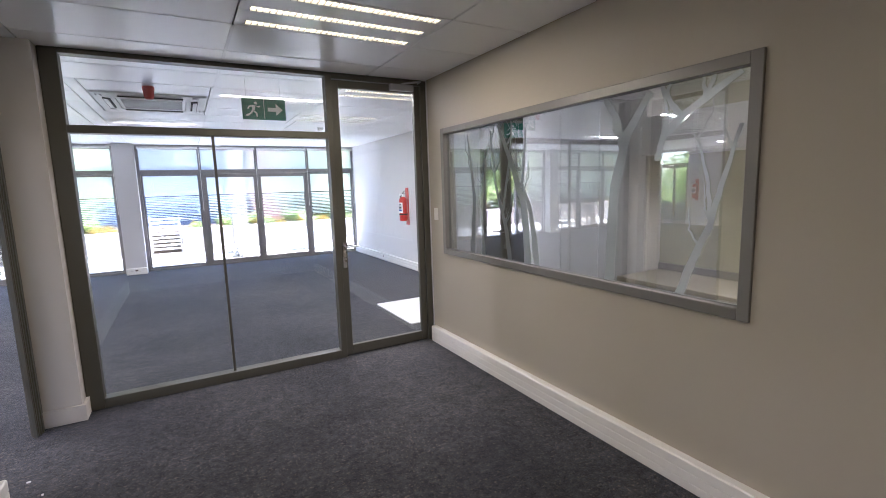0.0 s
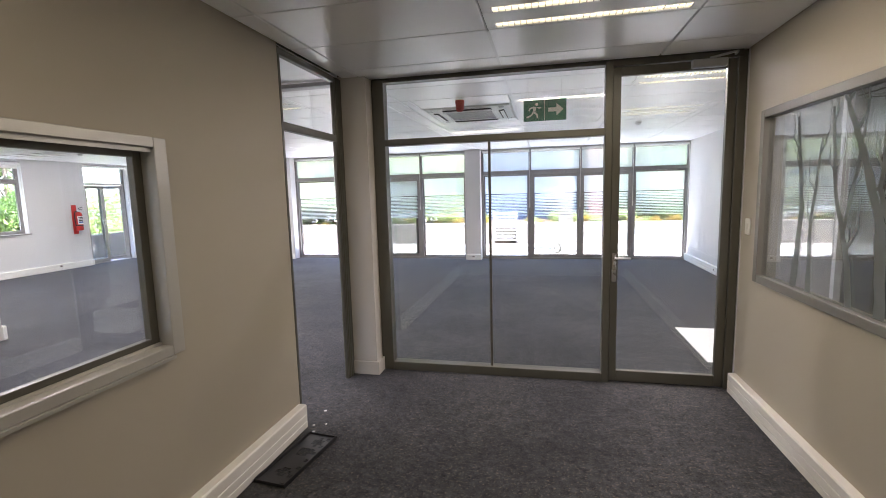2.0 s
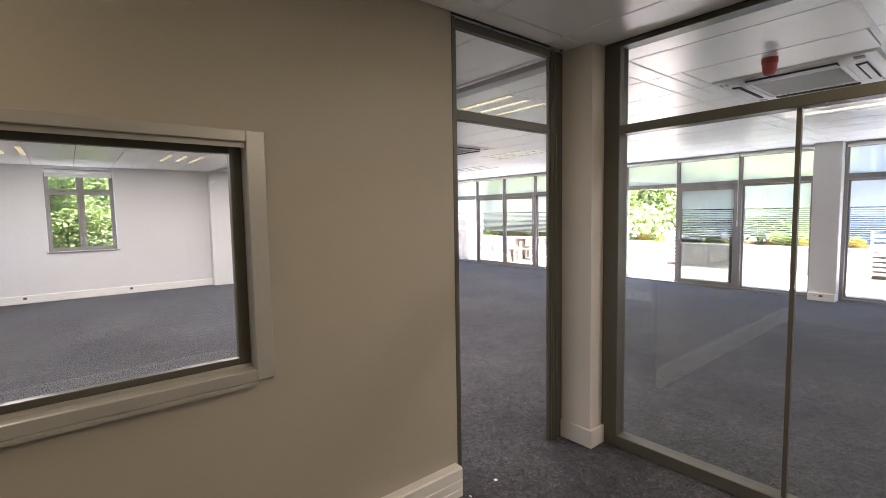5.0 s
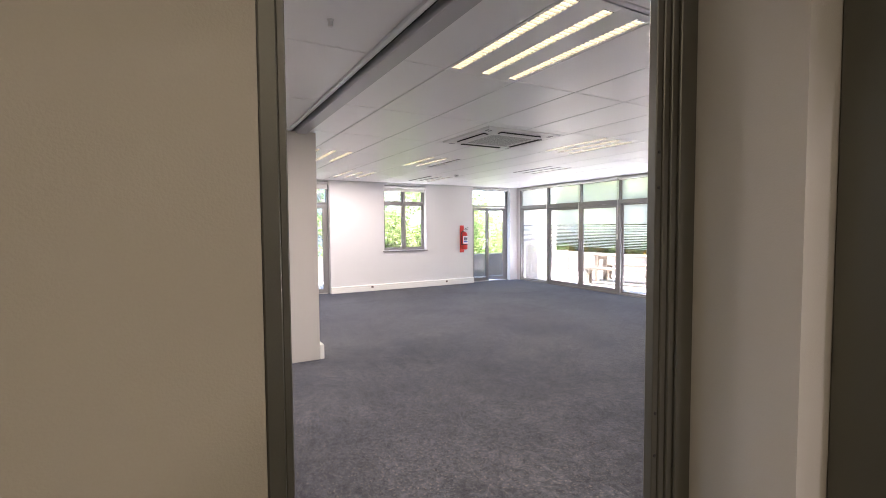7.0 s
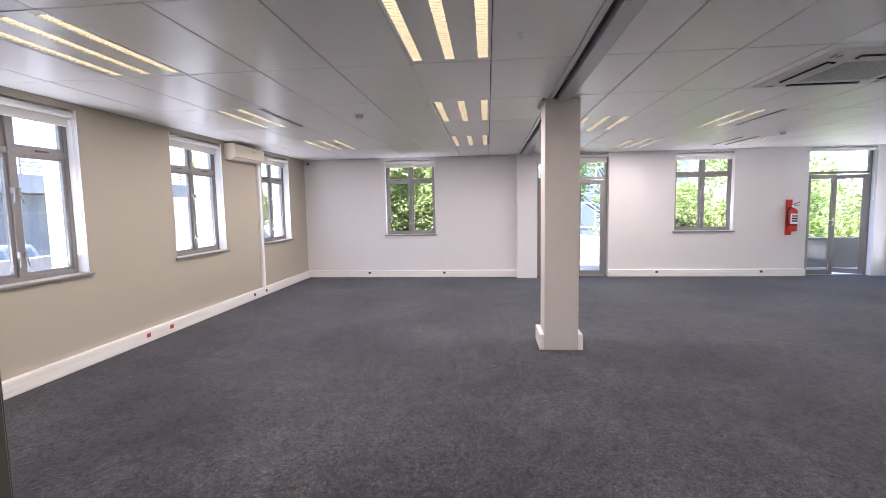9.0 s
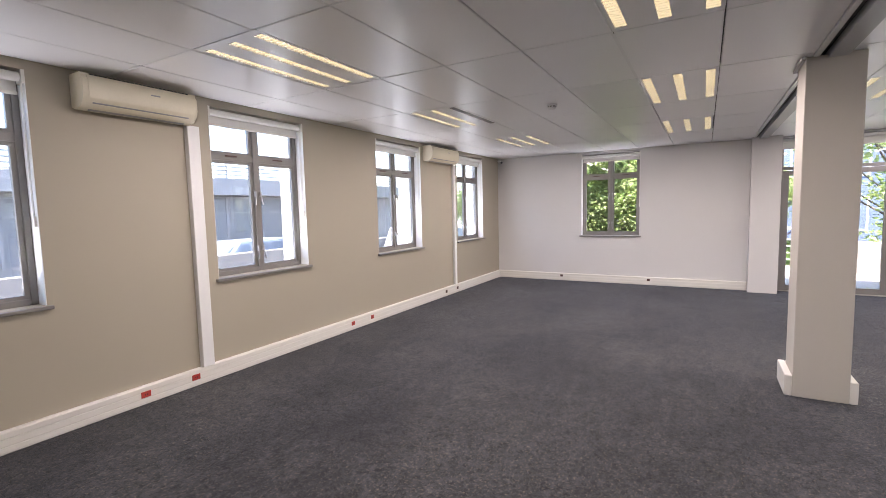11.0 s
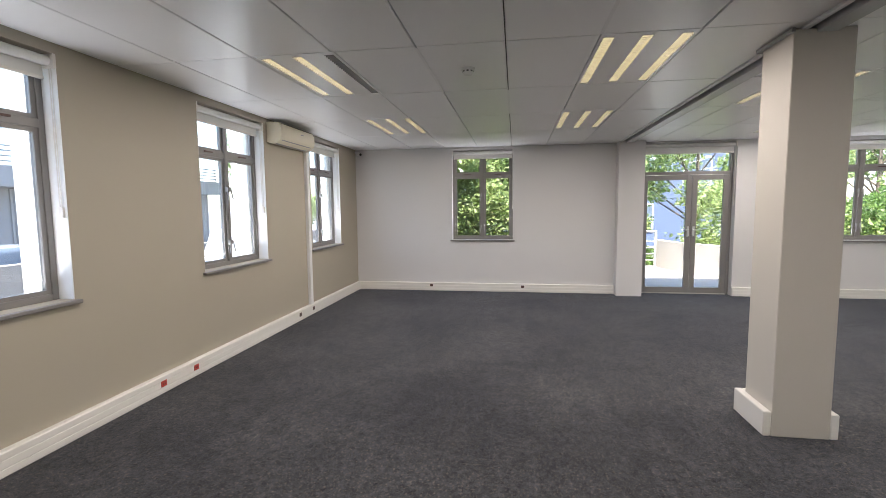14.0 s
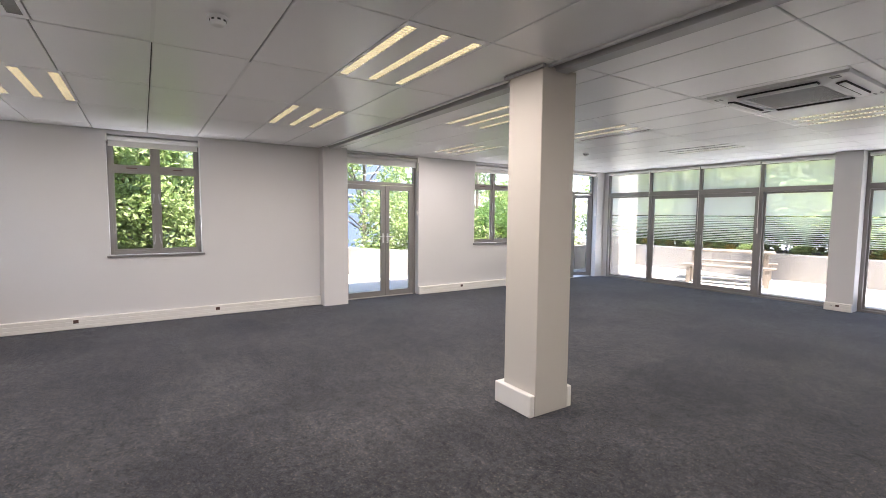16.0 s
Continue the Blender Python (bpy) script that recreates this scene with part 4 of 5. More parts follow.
part("plate", boxes((-0.038, 0.038, -0.01, 0, -0.06, 0.06), bevel=0.004), TRUNK, e)
part("rocker", boxes((-0.012, 0.012, -0.014, -0.009, -0.022, 0.022), bevel=0.002), TRUNK, e)

# ---- floor clutter in reception ----
e = thing("metal_tray", pose(-0.59, 3.10, 0.0, 0, 0, -6), "black perforated metal cover lying on the carpet", "metal cover")
bm = bmesh.new()
xs, ys = [-0.1 + 0.2 * i / 8 for i in range(9)], [-0.27 + 0.54 * i / 20 for i in range(21)]
for i in range(8):
    for j in range(20):
        cx, cy = (xs[i] + xs[i + 1]) / 2, (ys[j] + ys[j + 1]) / 2
        if any((cx - hx) ** 2 + (cy - hy) ** 2 < r * r for hx, hy, r in ((0.01, 0.19, 0.042), (-0.005, 0.07, 0.05), (0.0, -0.14, 0.04))):
            continue
        if abs(cx - 0.07) < 0.013 and j % 3 == 0:
            continue
        box(bm, xs[i], xs[i + 1], ys[j], ys[j + 1], 0.004, 0.006)
bmesh.ops.remove_doubles(bm, verts=bm.verts[:], dist=1e-5)
part("base", bm, BLACK, e)
part("rim", boxes((-0.104, -0.1, -0.274, 0.274, 0.001, 0.026), (0.1, 0.104, -0.274, 0.274, 0.001, 0.026), (-0.1, 0.1, -0.274, -0.27, 0.001, 0.02), (-0.1, 0.1, 0.27, 0.274, 0.001, 0.02)), BLACK, e)
for x, y in ((-0.72, 3.72), (-0.66, 3.42)):
    tagged(part("washer", lathe(bmesh.new(), [(0.011, 0.0), (0.011, 0.002), (0.005, 0.002)], 14), STEEL, m=pose(x, y, 0.001)), "loose steel washer on the carpet", "washer", "loose washers")
for x, y, r in ((-0.70, 3.50, 20), (-0.62, 3.53, 100)):
    tagged(part("plaster_crumb", boxes((-0.009, 0.009, -0.005, 0.005, 0, 0.005), bevel=0.002), WHITE, m=pose(x, y, 0.001, 0, 0, r)), "white crumb of plaster on the carpet", "debris", "plaster crumbs")
tagged(part("floor_board", boxes((2.375, XE - 0.06, 5.19, 6.29, 0.0, 0.012), bevel=0.002), TILEW), "smooth white floor panel beyond the glass door", "floor panel")

# ---- kitchenette behind the tree window ----
e = thing("tall_cupboard", pose(3.64, 3.05, 0), "full-height plain white cupboard in the kitchenette", "cupboard")
part("carcass", boxes((0.02, 0.218, 0.0, 1.528, 0, 2.6)), TRUNK, e)
for i in range(3):
    part("door", boxes((0, 0.018, 0.003 + 0.509 * i, 0.506 + 0.509 * i, 0.05, 2.595), bevel=0.002), WALLN, e)
e = thing("wall_cupboard", pose(3.5, 1.5, 1.79), "white wall cupboard with steel bar handles", "cupboard")
part("carcass", boxes((0.02, 0.358, 0.0, 1.54, 0, 0.3)), TRUNK, e)
for i in range(3):
    d = part("door", boxes((0, 0.018, 0.003 + 0.513 * i, 0.51 + 0.513 * i, 0, 0.3), bevel=0.002), WALLN, e)
    yy = 0.06 + 0.513 * i if i % 2 else 0.45 + 0.513 * i
    bm = tube(bmesh.new(), [(0.0, yy, 0.06), (-0.03, yy, 0.06), (-0.03, yy, 0.22), (0.0, yy, 0.22)], 0.005, 8)
    part("handle", bm, STEEL, d, "steel bar handle")
e = thing("kitchen_counter", pose(3.3, 1.0, 0), "beige worktop on white base units", "counter")
part("base_unit", boxes((0.04, 0.558, 0.0, 2.04, 0.1, 0.76)), TRUNK, e)
part("plinth", boxes((0.09, 0.55, 0.0, 2.04, 0.0, 0.1)), TRACKM, e)
part("worktop", boxes((0.0, 0.558, 0.0, 2.045, 0.761, 0.80), bevel=0.004), mat("beige_laminate", (0.42, 0.37, 0.28), 0.4, var=0.1, scale=12), e)
part("upstand", boxes((0.535, 0.558, 0.0, 2.045, 0.80, 0.86), bevel=0.003), mat("grey_upstand", (0.25, 0.23, 0.2), 0.5), e)
for y, z in ((2.22, 1.42), (3.42, 1.77), (3.5, 1.77)):
    socket(pose(3.86 if y < 3 else 3.638, y, z, 0, 0, -90), TRUNK, 0.07, 0.11)

# ---- frosted tree decals ----


DECAL_LAYER = iter(range(1, 2000))


def vinyl_limb(bm, pts, w0, w1, rnd, twigs=0):
    """A tapering knotty branch along (x, z) points, with short side twigs."""
    y = -0.00008 * next(DECAL_LAYER)
    fine = []
    for (xa, za), (xb, zb) in zip(pts, pts[1:]):
        for i in range(5):
            f = i / 5
            fine.append((xa + (xb - xa) * f + rnd.uniform(-0.004, 0.004), za + (zb - za) * f))
    fine.append(pts[-1])
    pr, k = None, len(fine)
    for i, (x, z) in enumerate(fine):
        x2, z2 = fine[min(i + 1, k - 1)]
        x1, z1 = fine[max(i - 1, 0)]
        d = Vector((x2 - x1, z2 - z1)).normalized()
        w = (w0 + (w1 - w0) * i / (k - 1)) * rnd.uniform(0.85, 1.15) / 2
        v = [bm.verts.new((min(max(x + q * d.y * w, 0.03), 2.7), y, min(max(z - q * d.x * w, 0.03), 1.095))) for q in (-1, 1)]
        if pr:
            bm.faces.new((pr[0], pr[1], v[1], v[0]))
        pr = v
    for _ in range(twigs):
        i = rnd.randrange(k // 3, k)
        x, z = fine[i]
        a, ln = rnd.choice((-1, 1)) * rnd.uniform(0.3, 0.8), rnd.uniform(0.12, 0.3)
        vinyl_limb(bm, [(x, z), (x + math.sin(a) * ln * 0.5, z + math.cos(a) * ln * 0.5), (x + math.sin(a * 0.5) * ln, z + ln)], w1 * 0.8, w1 * 0.2, rnd, 1 if twigs > 3 else 0)


def tree_decal(seed, *limbs):
    """One cut-vinyl bare tree: limbs of (points, foot width, tip width, twigs)."""
    rnd, bm = random.Random(seed), bmesh.new()
    for pts, w0, w1, twigs in limbs:
        vinyl_limb(bm, pts, w0, w1, rnd, twigs)
    part("tree_decal", bm, DECAL, TREEPANE, "frosted vinyl bare tree", m=pose(0, 0.0195, 0))


tree_decal(3, ([(0.98, 0.03), (0.93, 0.3), (0.80, 0.62), (0.74, 1.05)], 0.055, 0.018, 5), ([(0.90, 0.42), (0.97, 0.75), (1.02, 1.06)], 0.03, 0.008, 3))
tree_decal(8, ([(1.20, 0.03), (1.16, 0.45), (1.0, 0.8), (0.86, 1.05)], 0.085, 0.03, 4), ([(1.30, 0.03), (1.24, 0.4), (1.14, 0.62), (1.18, 1.02)], 0.06, 0.02, 4))
tree_decal(12, ([(0.45, 0.03), (0.5, 0.5), (0.4, 1.05)], 0.07, 0.02, 4), ([(0.62, 0.03), (0.6, 0.4), (0.66, 0.9)], 0.05, 0.015, 3))
tree_decal(6, ([(1.95, 0.03), (1.98, 0.6), (2.06, 0.88), (2.2, 1.08)], 0.07, 0.04, 2), ([(2.03, 0.8), (1.98, 0.98), (1.9, 1.09)], 0.05, 0.03, 1))
tree_decal(23, ([(2.40, 0.03), (2.47, 0.22), (2.55, 0.4), (2.59, 0.58), (2.67, 0.86)], 0.045, 0.018, 3), ([(2.55, 0.38), (2.53, 0.6), (2.47, 0.82)], 0.025, 0.01, 2))
tree_decal(14, ([(2.30, 0.86), (2.40, 0.94), (2.66, 1.09)], 0.05, 0.03, 2), ([(2.38, 0.93), (2.33, 0.99), (2.27, 1.09)], 0.04, 0.022, 1), ([(2.25, 0.72), (2.28, 0.84), (2.31, 0.95)], 0.035, 0.02, 2))

# ---- outside ----
GZ = -0.75
STEELP = mat("painted_rail_steel", (0.5, 0.48, 0.44), 0.45, var=0.05)


def leafy(name, base, tip, rough=0.6):
    m = bpy.data.materials.new(name)
    m.use_nodes = True
    n, l = m.node_tree.nodes, m.node_tree.links
    b = n["Principled BSDF"]
    g = n.new("ShaderNodeNewGeometry")
    mx = n.new("ShaderNodeMix")
    mx.data_type = "RGBA"
    mx.inputs["A"].default_value, mx.inputs["B"].default_value = (*base, 1), (*tip, 1)
    l.new(g.outputs["Random Per Island"], mx.inputs["Factor"])
    l.new(mx.outputs["Result"], b.inputs["Base Color"])
    b.inputs["Roughness"].default_value = rough
    tl, ms = n.new("ShaderNodeBsdfTranslucent"), n.new("ShaderNodeMixShader")
    l.new(mx.outputs["Result"], tl.inputs["Color"])
    ms.inputs[0].default_value = 0.55
    l.new(b.outputs[0], ms.inputs[1])
    l.new(tl.outputs[0], ms.inputs[2])
    l.new(ms.outputs[0], n["Material Output"].inputs[0])
    return m


LEAF = leafy("green_leaves", (0.22, 0.31, 0.1), (0.5, 0.56, 0.25), 0.42)
LEAFD = leafy("dark_leaves", (0.08, 0.16, 0.04), (0.22, 0.34, 0.08))
FLOWER = leafy("orange_flowers", (0.4, 0.2, 0.05), (0.5, 0.42, 0.08))
PURPLE = leafy("pink_flowers", (0.35, 0.2, 0.3), (0.5, 0.35, 0.42))
BARK = mat("bark", (0.16, 0.12, 0.09), 0.9, var=0.25, scale=8, fine=60, bump=0.8)


def leaves(bm, rnd, blobs, count, size):
    """Folded leaf blades scattered through uneven clumps (x, y, z, radius)."""
    tot = sum(b[3] ** 2 for b in blobs)
    for bx, by, bz, r in blobs:
        for _ in range(int(count * r * r / tot)):
            while True:
                p = Vector((rnd.uniform(-1, 1), rnd.uniform(-1, 1), rnd.uniform(-1, 1)))
                if 0.25 < p.length < 1:
                    break
            p = p * r * (0.75 + 0.35 * noise.noise(p * 2.3 + Vector((bx, by, bz))))
            c = Vector((bx, by, bz)) + Vector((p.x, p.y, p.z * 0.85))
            d = Vector((rnd.gauss(0, 1), rnd.gauss(0, 1), rnd.gauss(-0.2, 0.7))).normalized()
            s = d.cross(Vector((rnd.gauss(0, 1), rnd.gauss(0, 1), rnd.gauss(0, 1)))).normalized()
            k = size * rnd.uniform(0.6, 1.3)
            up = d.cross(s) * k * 0.12
            a, b, t1, t2 = bm.verts.new(c), bm.verts.new(c + d * k), bm.verts.new(c + d * k * 0.5 + s * k * 0.3 + up), bm.verts.new(c + d * k * 0.5 - s * k * 0.3 + up)
            bm.faces.new((a, t1, b))
            bm.faces.new((a, b, t2))
    return bm


def tree(name, m, height, crown, seed, count=5000, size=0.11, material=None, trunk=0.09, label="leafy green garden tree", first=0.35):
    rnd = random.Random(seed)
    e = thing(name, m, label, "tree" if name == "tree" else "bush", "garden " + name + "s")
    bm = bmesh.new()
    cyl(bm, (0, 0, 0), (0.05, 0.02, height * 0.45), trunk, trunk * 0.7, 10)
    cyl(bm, (0.05, 0.02, height * 0.44), (-0.03, 0.06, height * 0.8), trunk * 0.7, trunk * 0.3, 8)
    blobs = []
    for i in range(11):
        a = i * 2.4 + rnd.uniform(-0.4, 0.4)
        z = height * rnd.uniform(first, 0.92)
        r = crown * rnd.uniform(0.5, 1.0)
        q = (math.cos(a) * r, math.sin(a) * r, z)
        cyl(bm, (0, 0.02, z * 0.6), q, trunk * 0.35, trunk * 0.12, 6)
        blobs.append((*q, crown * rnd.uniform(0.38, 0.62)))
    blobs.append((0, 0, height * 0.8, crown * 0.7))
    part("trunk", bm, BARK, e, smooth=True)
    part("crown", leaves(bmesh.new(), rnd, blobs, count, size), material or LEAF, e)
    return e


def hedge(name, m, lx, ly, hgt, seed, count, size, material, label):
    rnd = random.Random(seed)
    e = thing(name, m, label, "plants", "planter shrubs")
    blobs = [(rnd.uniform(0, lx), rnd.uniform(0, ly), rnd.uniform(0.15, 0.75) * hgt, rnd.uniform(0.3, 0.5) * hgt + 0.08) for _ in range(int(max(lx, ly) * (2.2 if hgt < 1 else 4)) + 2)]
    part("foliage", leaves(bmesh.new(), rnd, blobs, count, size), material, e)
    bm = bmesh.new()
    for b in blobs:
        cyl(bm, (b[0], b[1], -0.05), (b[0], b[1], b[2]), 0.015, 0.006, 5)
    part("stems", bm, BARK, e)
    return e


hedge("garden_hedge", pose(-14.5, 16.9, 0.45), 10.6, 1.6, 3.9, 71, 42000, 0.16, LEAF, "tall bright green hedge behind the terrace bed")
hedge("garden_hedge", pose(4.0, 17.2, 0.45), 4.5, 1.4, 3.4, 72, 16000, 0.16, LEAF, "tall bright green hedge behind the terrace bed")
hedge("garden_hedge", pose(-14.3, -1.0, GZ), 0.8, 3.0, 3.5, 77, 24000, 0.1, LEAF, "dense light green bushes close to the window")
hedge("garden_hedge", pose(-17.2, -2.2, GZ), 1.8, 6.4, 4.4, 74, 26000, 0.13, LEAF, "tall dense green shrubbery outside the window")
hedge("garden_hedge", pose(-16.5, 3.9, GZ), 1.0, 2.6, 1.5, 75, 9000, 0.1, LEAFD, "dark green shrubs behind the terrace rail")
hedge("garden_hedge", pose(-16.4, 7.6, GZ), 1.6, 7.8, 2.9, 73, 20000, 0.15, LEAF, "tall bright green hedge behind the parapet")
structure("ground", boxes((-700, 700, -700, 700, GZ - 0.1, GZ)), ASPH, "pale sunlit asphalt around the building", "ground")
structure("foundation", boxes((XW - 0.23, 4.11, YS - 0.23, YN + 0.2, GZ, -0.051)), PLASTER, "white plastered foundation", "wall")
structure("pavement", boxes((-14.2, 8, YN + 0.2, 15.3, GZ, -0.03), (-14.9, XW - 0.23, 3.6, YN + 0.2, GZ, -0.03)), PAVE, "sunlit pale terrace paving", "paving")
structure("planter_bed", boxes((-14.6, 9, 15.55, 19, GZ, 0.5)), EARTH, "raised planting bed of dark soil", "soil")
for x0, x1 in ((-14.2, -5.15), (-4.75, -0.72), (0.05, 8)):
    structure("wall_planter", boxes((x0, x1, 15.3, 15.54, GZ, 0.62), bevel=0.01), PLASTER, "low white plastered planter wall", "wall")


def slat_gate(m, w):
    e = thing("slatted_gate", m, "white horizontal slatted metal gate", "gate", "slatted gates")
    for x in (0, w - 0.04):
        part("post", boxes((x, x + 0.04, 0, 0.04, 0, 1.05)), WHITE, e)
    for i in range(9):
        part("slat", boxes((0.04, w - 0.04, 0.012, 0.028, 0.08 + 0.105 * i, 0.14 + 0.105 * i), bevel=0.003), WHITE, e)


slat_gate(pose(-0.71, 15.38, -0.03), 0.75)
slat_gate(pose(-5.14, 15.38, -0.03), 0.38)
# curved parapet and rail on the west terrace
bm = bmesh.new()
k = 24
ring = []
for i in range(k + 1):
    a = -math.pi * 0.5 * (1 - i / k)
    for r in (2.5, 2.7):
        ring.append((-14.8 + r * math.cos(a), 9.0 + r * math.sin(a)))
ring += [(-12.3, 15.29), (-12.1, 15.29)]
vs = [[(bm.verts.new((x, y, -0.03)), bm.verts.new((x, y, 0.66))) for x, y in ring[j::2]] for j in (0, 1)]
for i in range(k + 1):
    a, b, c, d = vs[0][i], vs[0][i + 1], vs[1][i + 1], vs[1][i]
    bm.faces.new((a[0], b[0], b[1], a[1]))
    bm.faces.new((d[0], d[1], c[1], c[0]))
    bm.faces.new((a[1], b[1], c[1], d[1]))
bm.faces.new((vs[0][0][0], vs[0][0][1], vs[1][0][1], vs[1][0][0]))
structure("wall_parapet_curved", bm, PLASTER, "low curved white plastered parapet", "wall")
structure("wall_wing", boxes((-11.02, -10.75, YN + 0.21, 13.45, -0.03, 3.0), bevel=0.008), PLASTER, "plastered wing wall at the end of the facade", "wall")
e = thing("terrace_railing", pose(-14.7, 4.2, -0.03), "painted steel terrace railing with horizontal rails", "railing")
for y in (0, 0.7, 1.4, 2.06):
    part("post", boxes((-0.025, 0.025, y, y + 0.05, 0, 0.93)), STEELP, e)
for z in (0.17, 0.33, 0.49, 0.65, 0.91):
    bm = cyl(bmesh.new(), (0, 0, z), (0, 2.1, z), 0.016 if z < 0.9 else 0.03, seg=8)
    part("rail", bm, STEELP, e)
# planting
tree("bush", pose(-14.2, 1.9, GZ), 4.4, 1.9, 1, 24000, 0.13, label="dense green bush outside the window", first=0.25)
tree("bush", pose(-15.4, -0.4, GZ), 3.6, 1.4, 2, 10000, 0.13, label="dense green bush beside the building", first=0.25)
tree("bush", pose(-16.6, 5.3, GZ), 3.3, 1.2, 3, 14000, 0.11, label="bright green bush past the terrace rail", first=0.2)
tree("tree", pose(-17.5, 8.2, GZ), 6.2, 2.2, 4, 8000, 0.16)
tree("bush", pose(-15.6, 9.6, GZ), 2.9, 1.2, 5, 6000, 0.12, label="bright green bush behind the parapet", first=0.2)
tree("bush", pose(-15.4, 12.2, GZ), 2.8, 1.2, 6, 6000, 0.12, LEAFD, label="dark green bush behind the parapet", first=0.2)
tree("tree", pose(-19.5, 14.5, GZ), 7.0, 2.6, 7, 8000, 0.17)
tree("tree", pose(-13.0, 19.0, GZ), 6.5, 2.6, 8, 9000, 0.16)
tree("tree", pose(-8.5, 18.6, GZ), 6.0, 2.5, 9, 9000, 0.16)
tree("tree", pose(-5.6, 20.5, GZ), 6.2, 2.3, 10, 8000, 0.16)
tree("tree", pose(-11.0, 17.4, GZ), 5.2, 2.0, 18, 9000, 0.15)
tree("tree", pose(-6.9, 17.3, GZ), 5.0, 1.9, 19, 9000, 0.15)
tree("tree", pose(-3.6, 18.2, GZ), 4.6, 1.6, 20, 7000, 0.15)
tree("tree", pose(6.2, 19.0, GZ), 6.4, 2.4, 11, 9000, 0.16)
tree("bush", pose(4.3, 17.6, GZ), 3.0, 1.2, 12, 5000, 0.12, first=0.3)
for x, lx, s in ((-13.8, 4.4, 31), (-9.2, 4.0, 32), (-4.6, 3.8, 33), (0.2, 3.6, 34), (4.0, 3.8, 35)):
    hedge("planter_shrubs", pose(x, 15.7, 0.5), lx, 0.9, 0.42, s, int(lx * 900), 0.07, LEAF, "low green shrubs in the raised bed")
    hedge("planter_flowers", pose(x, 15.65, 0.5), lx, 0.7, 0.3, s + 20, int(lx * 420), 0.055, FLOWER, "orange and yellow flowers in the raised bed")
hedge("planter_flowers", pose(-12.6, 1.0, GZ), 0.6, 3.2, 1.15, 60, 1600, 0.06, PURPLE, "pink flowering shrubs below the window")

# potted palm
e = thing("potted_palm", pose(3.15, 13.5, -0.03), "spiky green palm in a tall white pot", "potted plant")
part("pot", lathe(bmesh.new(), [(0.14, 0.0), (0.17, 0.02), (0.24, 0.55), (0.26, 0.58), (0.26, 0.62), (0.22, 0.62), (0.21, 0.56)], 24), WHITE, e, smooth=True)
part("soil", lathe(bmesh.new(), [(0.2, 0.54), (0.2, 0.57)], 20), EARTH, e)
rnd = random.Random(5)
for i in range(46):
    a, el, ln = rnd.uniform(0, 6.28), rnd.uniform(0.15, 1.35), rnd.uniform(0.45, 0.75)
    bm = bmesh.new()
    pr = None
    for j in range(6):
        f = j / 5
        r = ln * f * math.cos(el)
        z = 0.72 + ln * f * math.sin(el) - 0.35 * f * f * ln * math.cos(el)
        w = 0.018 * (1 - f) + 0.001
        c = Vector((math.cos(a) * r, math.sin(a) * r, z))
        s = Vector((-math.sin(a), math.cos(a), 0)) * w
        v = (bm.verts.new(c - s), bm.verts.new(c + s))
        if pr:
            bm.faces.new((pr[0], pr[1], v[1], v[0]))
        pr = v
    part("leaf_blade", bm, LEAF, e)
part("stem", cyl(bmesh.new(), (0, 0, 0.55), (0, 0, 0.75), 0.05, 0.04), BARK, e)

# timber picnic table with benches
WOOD = mat("weathered_timber", (0.24, 0.19, 0.15), 0.75, var=0.2, scale=5, fine=80, bump=0.4)


def plank_bench(name, m, lx, ly, z, label, cat):
    e = thing(name, m, label, cat, "terrace timber furniture")
    k = max(2, round(ly / 0.14))
    for i in range(k):
        part("plank", boxes((0, lx, i * ly / k + 0.005, (i + 1) * ly / k - 0.005, z - 0.04, z), bevel=0.005), WOOD, e)
    for x in (0.1, lx - 0.2):
        for y in (0.03, ly - 0.12):
            part("leg", boxes((x, x + 0.09, y, y + 0.09, 0, z - 0.041), bevel=0.005), WOOD, e)
        part("bearer", boxes((x, x + 0.09, 0.121, ly - 0.121, z - 0.14, z - 0.041), bevel=0.004), WOOD, e)


SET = pose(-9.05, 12.75, -0.03, 0, 0, 20)
plank_bench("picnic_bench", SET @ pose(0, 0, 0), 1.85, 0.32, 0.44, "weathered timber bench on the terrace", "bench")
plank_bench("picnic_table", SET @ pose(0.05, 0.5, 0), 1.75, 0.75, 0.76, "weathered timber picnic table on the terrace", "table")
plank_bench("picnic_bench", SET @ pose(0, 1.45, 0), 1.85, 0.32, 0.44, "weathered timber bench on the terrace", "bench")

structure("column_terrace", boxes((1.28, 1.66, 13.9, 14.25, -0.03, 3.1)), PLASTER, "white plastered terrace pillar", "column")
rnd = random.Random(9)
e = thing("garden_ornament", pose(1.45, 13.2, -0.03), "heap of pale weathered stones on the paving", "stones")
for i in range(14):
    bm = bmesh.new()
    bmesh.ops.create_icosphere(bm, subdivisions=2, radius=rnd.uniform(0.05, 0.1))
    for v in bm.verts:
        v.co *= 1 + 0.25 * noise.noise(v.co * 14 + Vector((i, 0, 0)))
    part("stone", bm, mat("pale_stone", (0.4, 0.38, 0.35), 0.9, var=0.2, scale=9) if i == 0 else bpy.data.materials["pale_stone"], e, m=pose(rnd.uniform(-0.25, 0.25), rnd.uniform(-0.2, 0.2), 0.06 + 0.09 * (i % 3)))

# neighbouring buildings


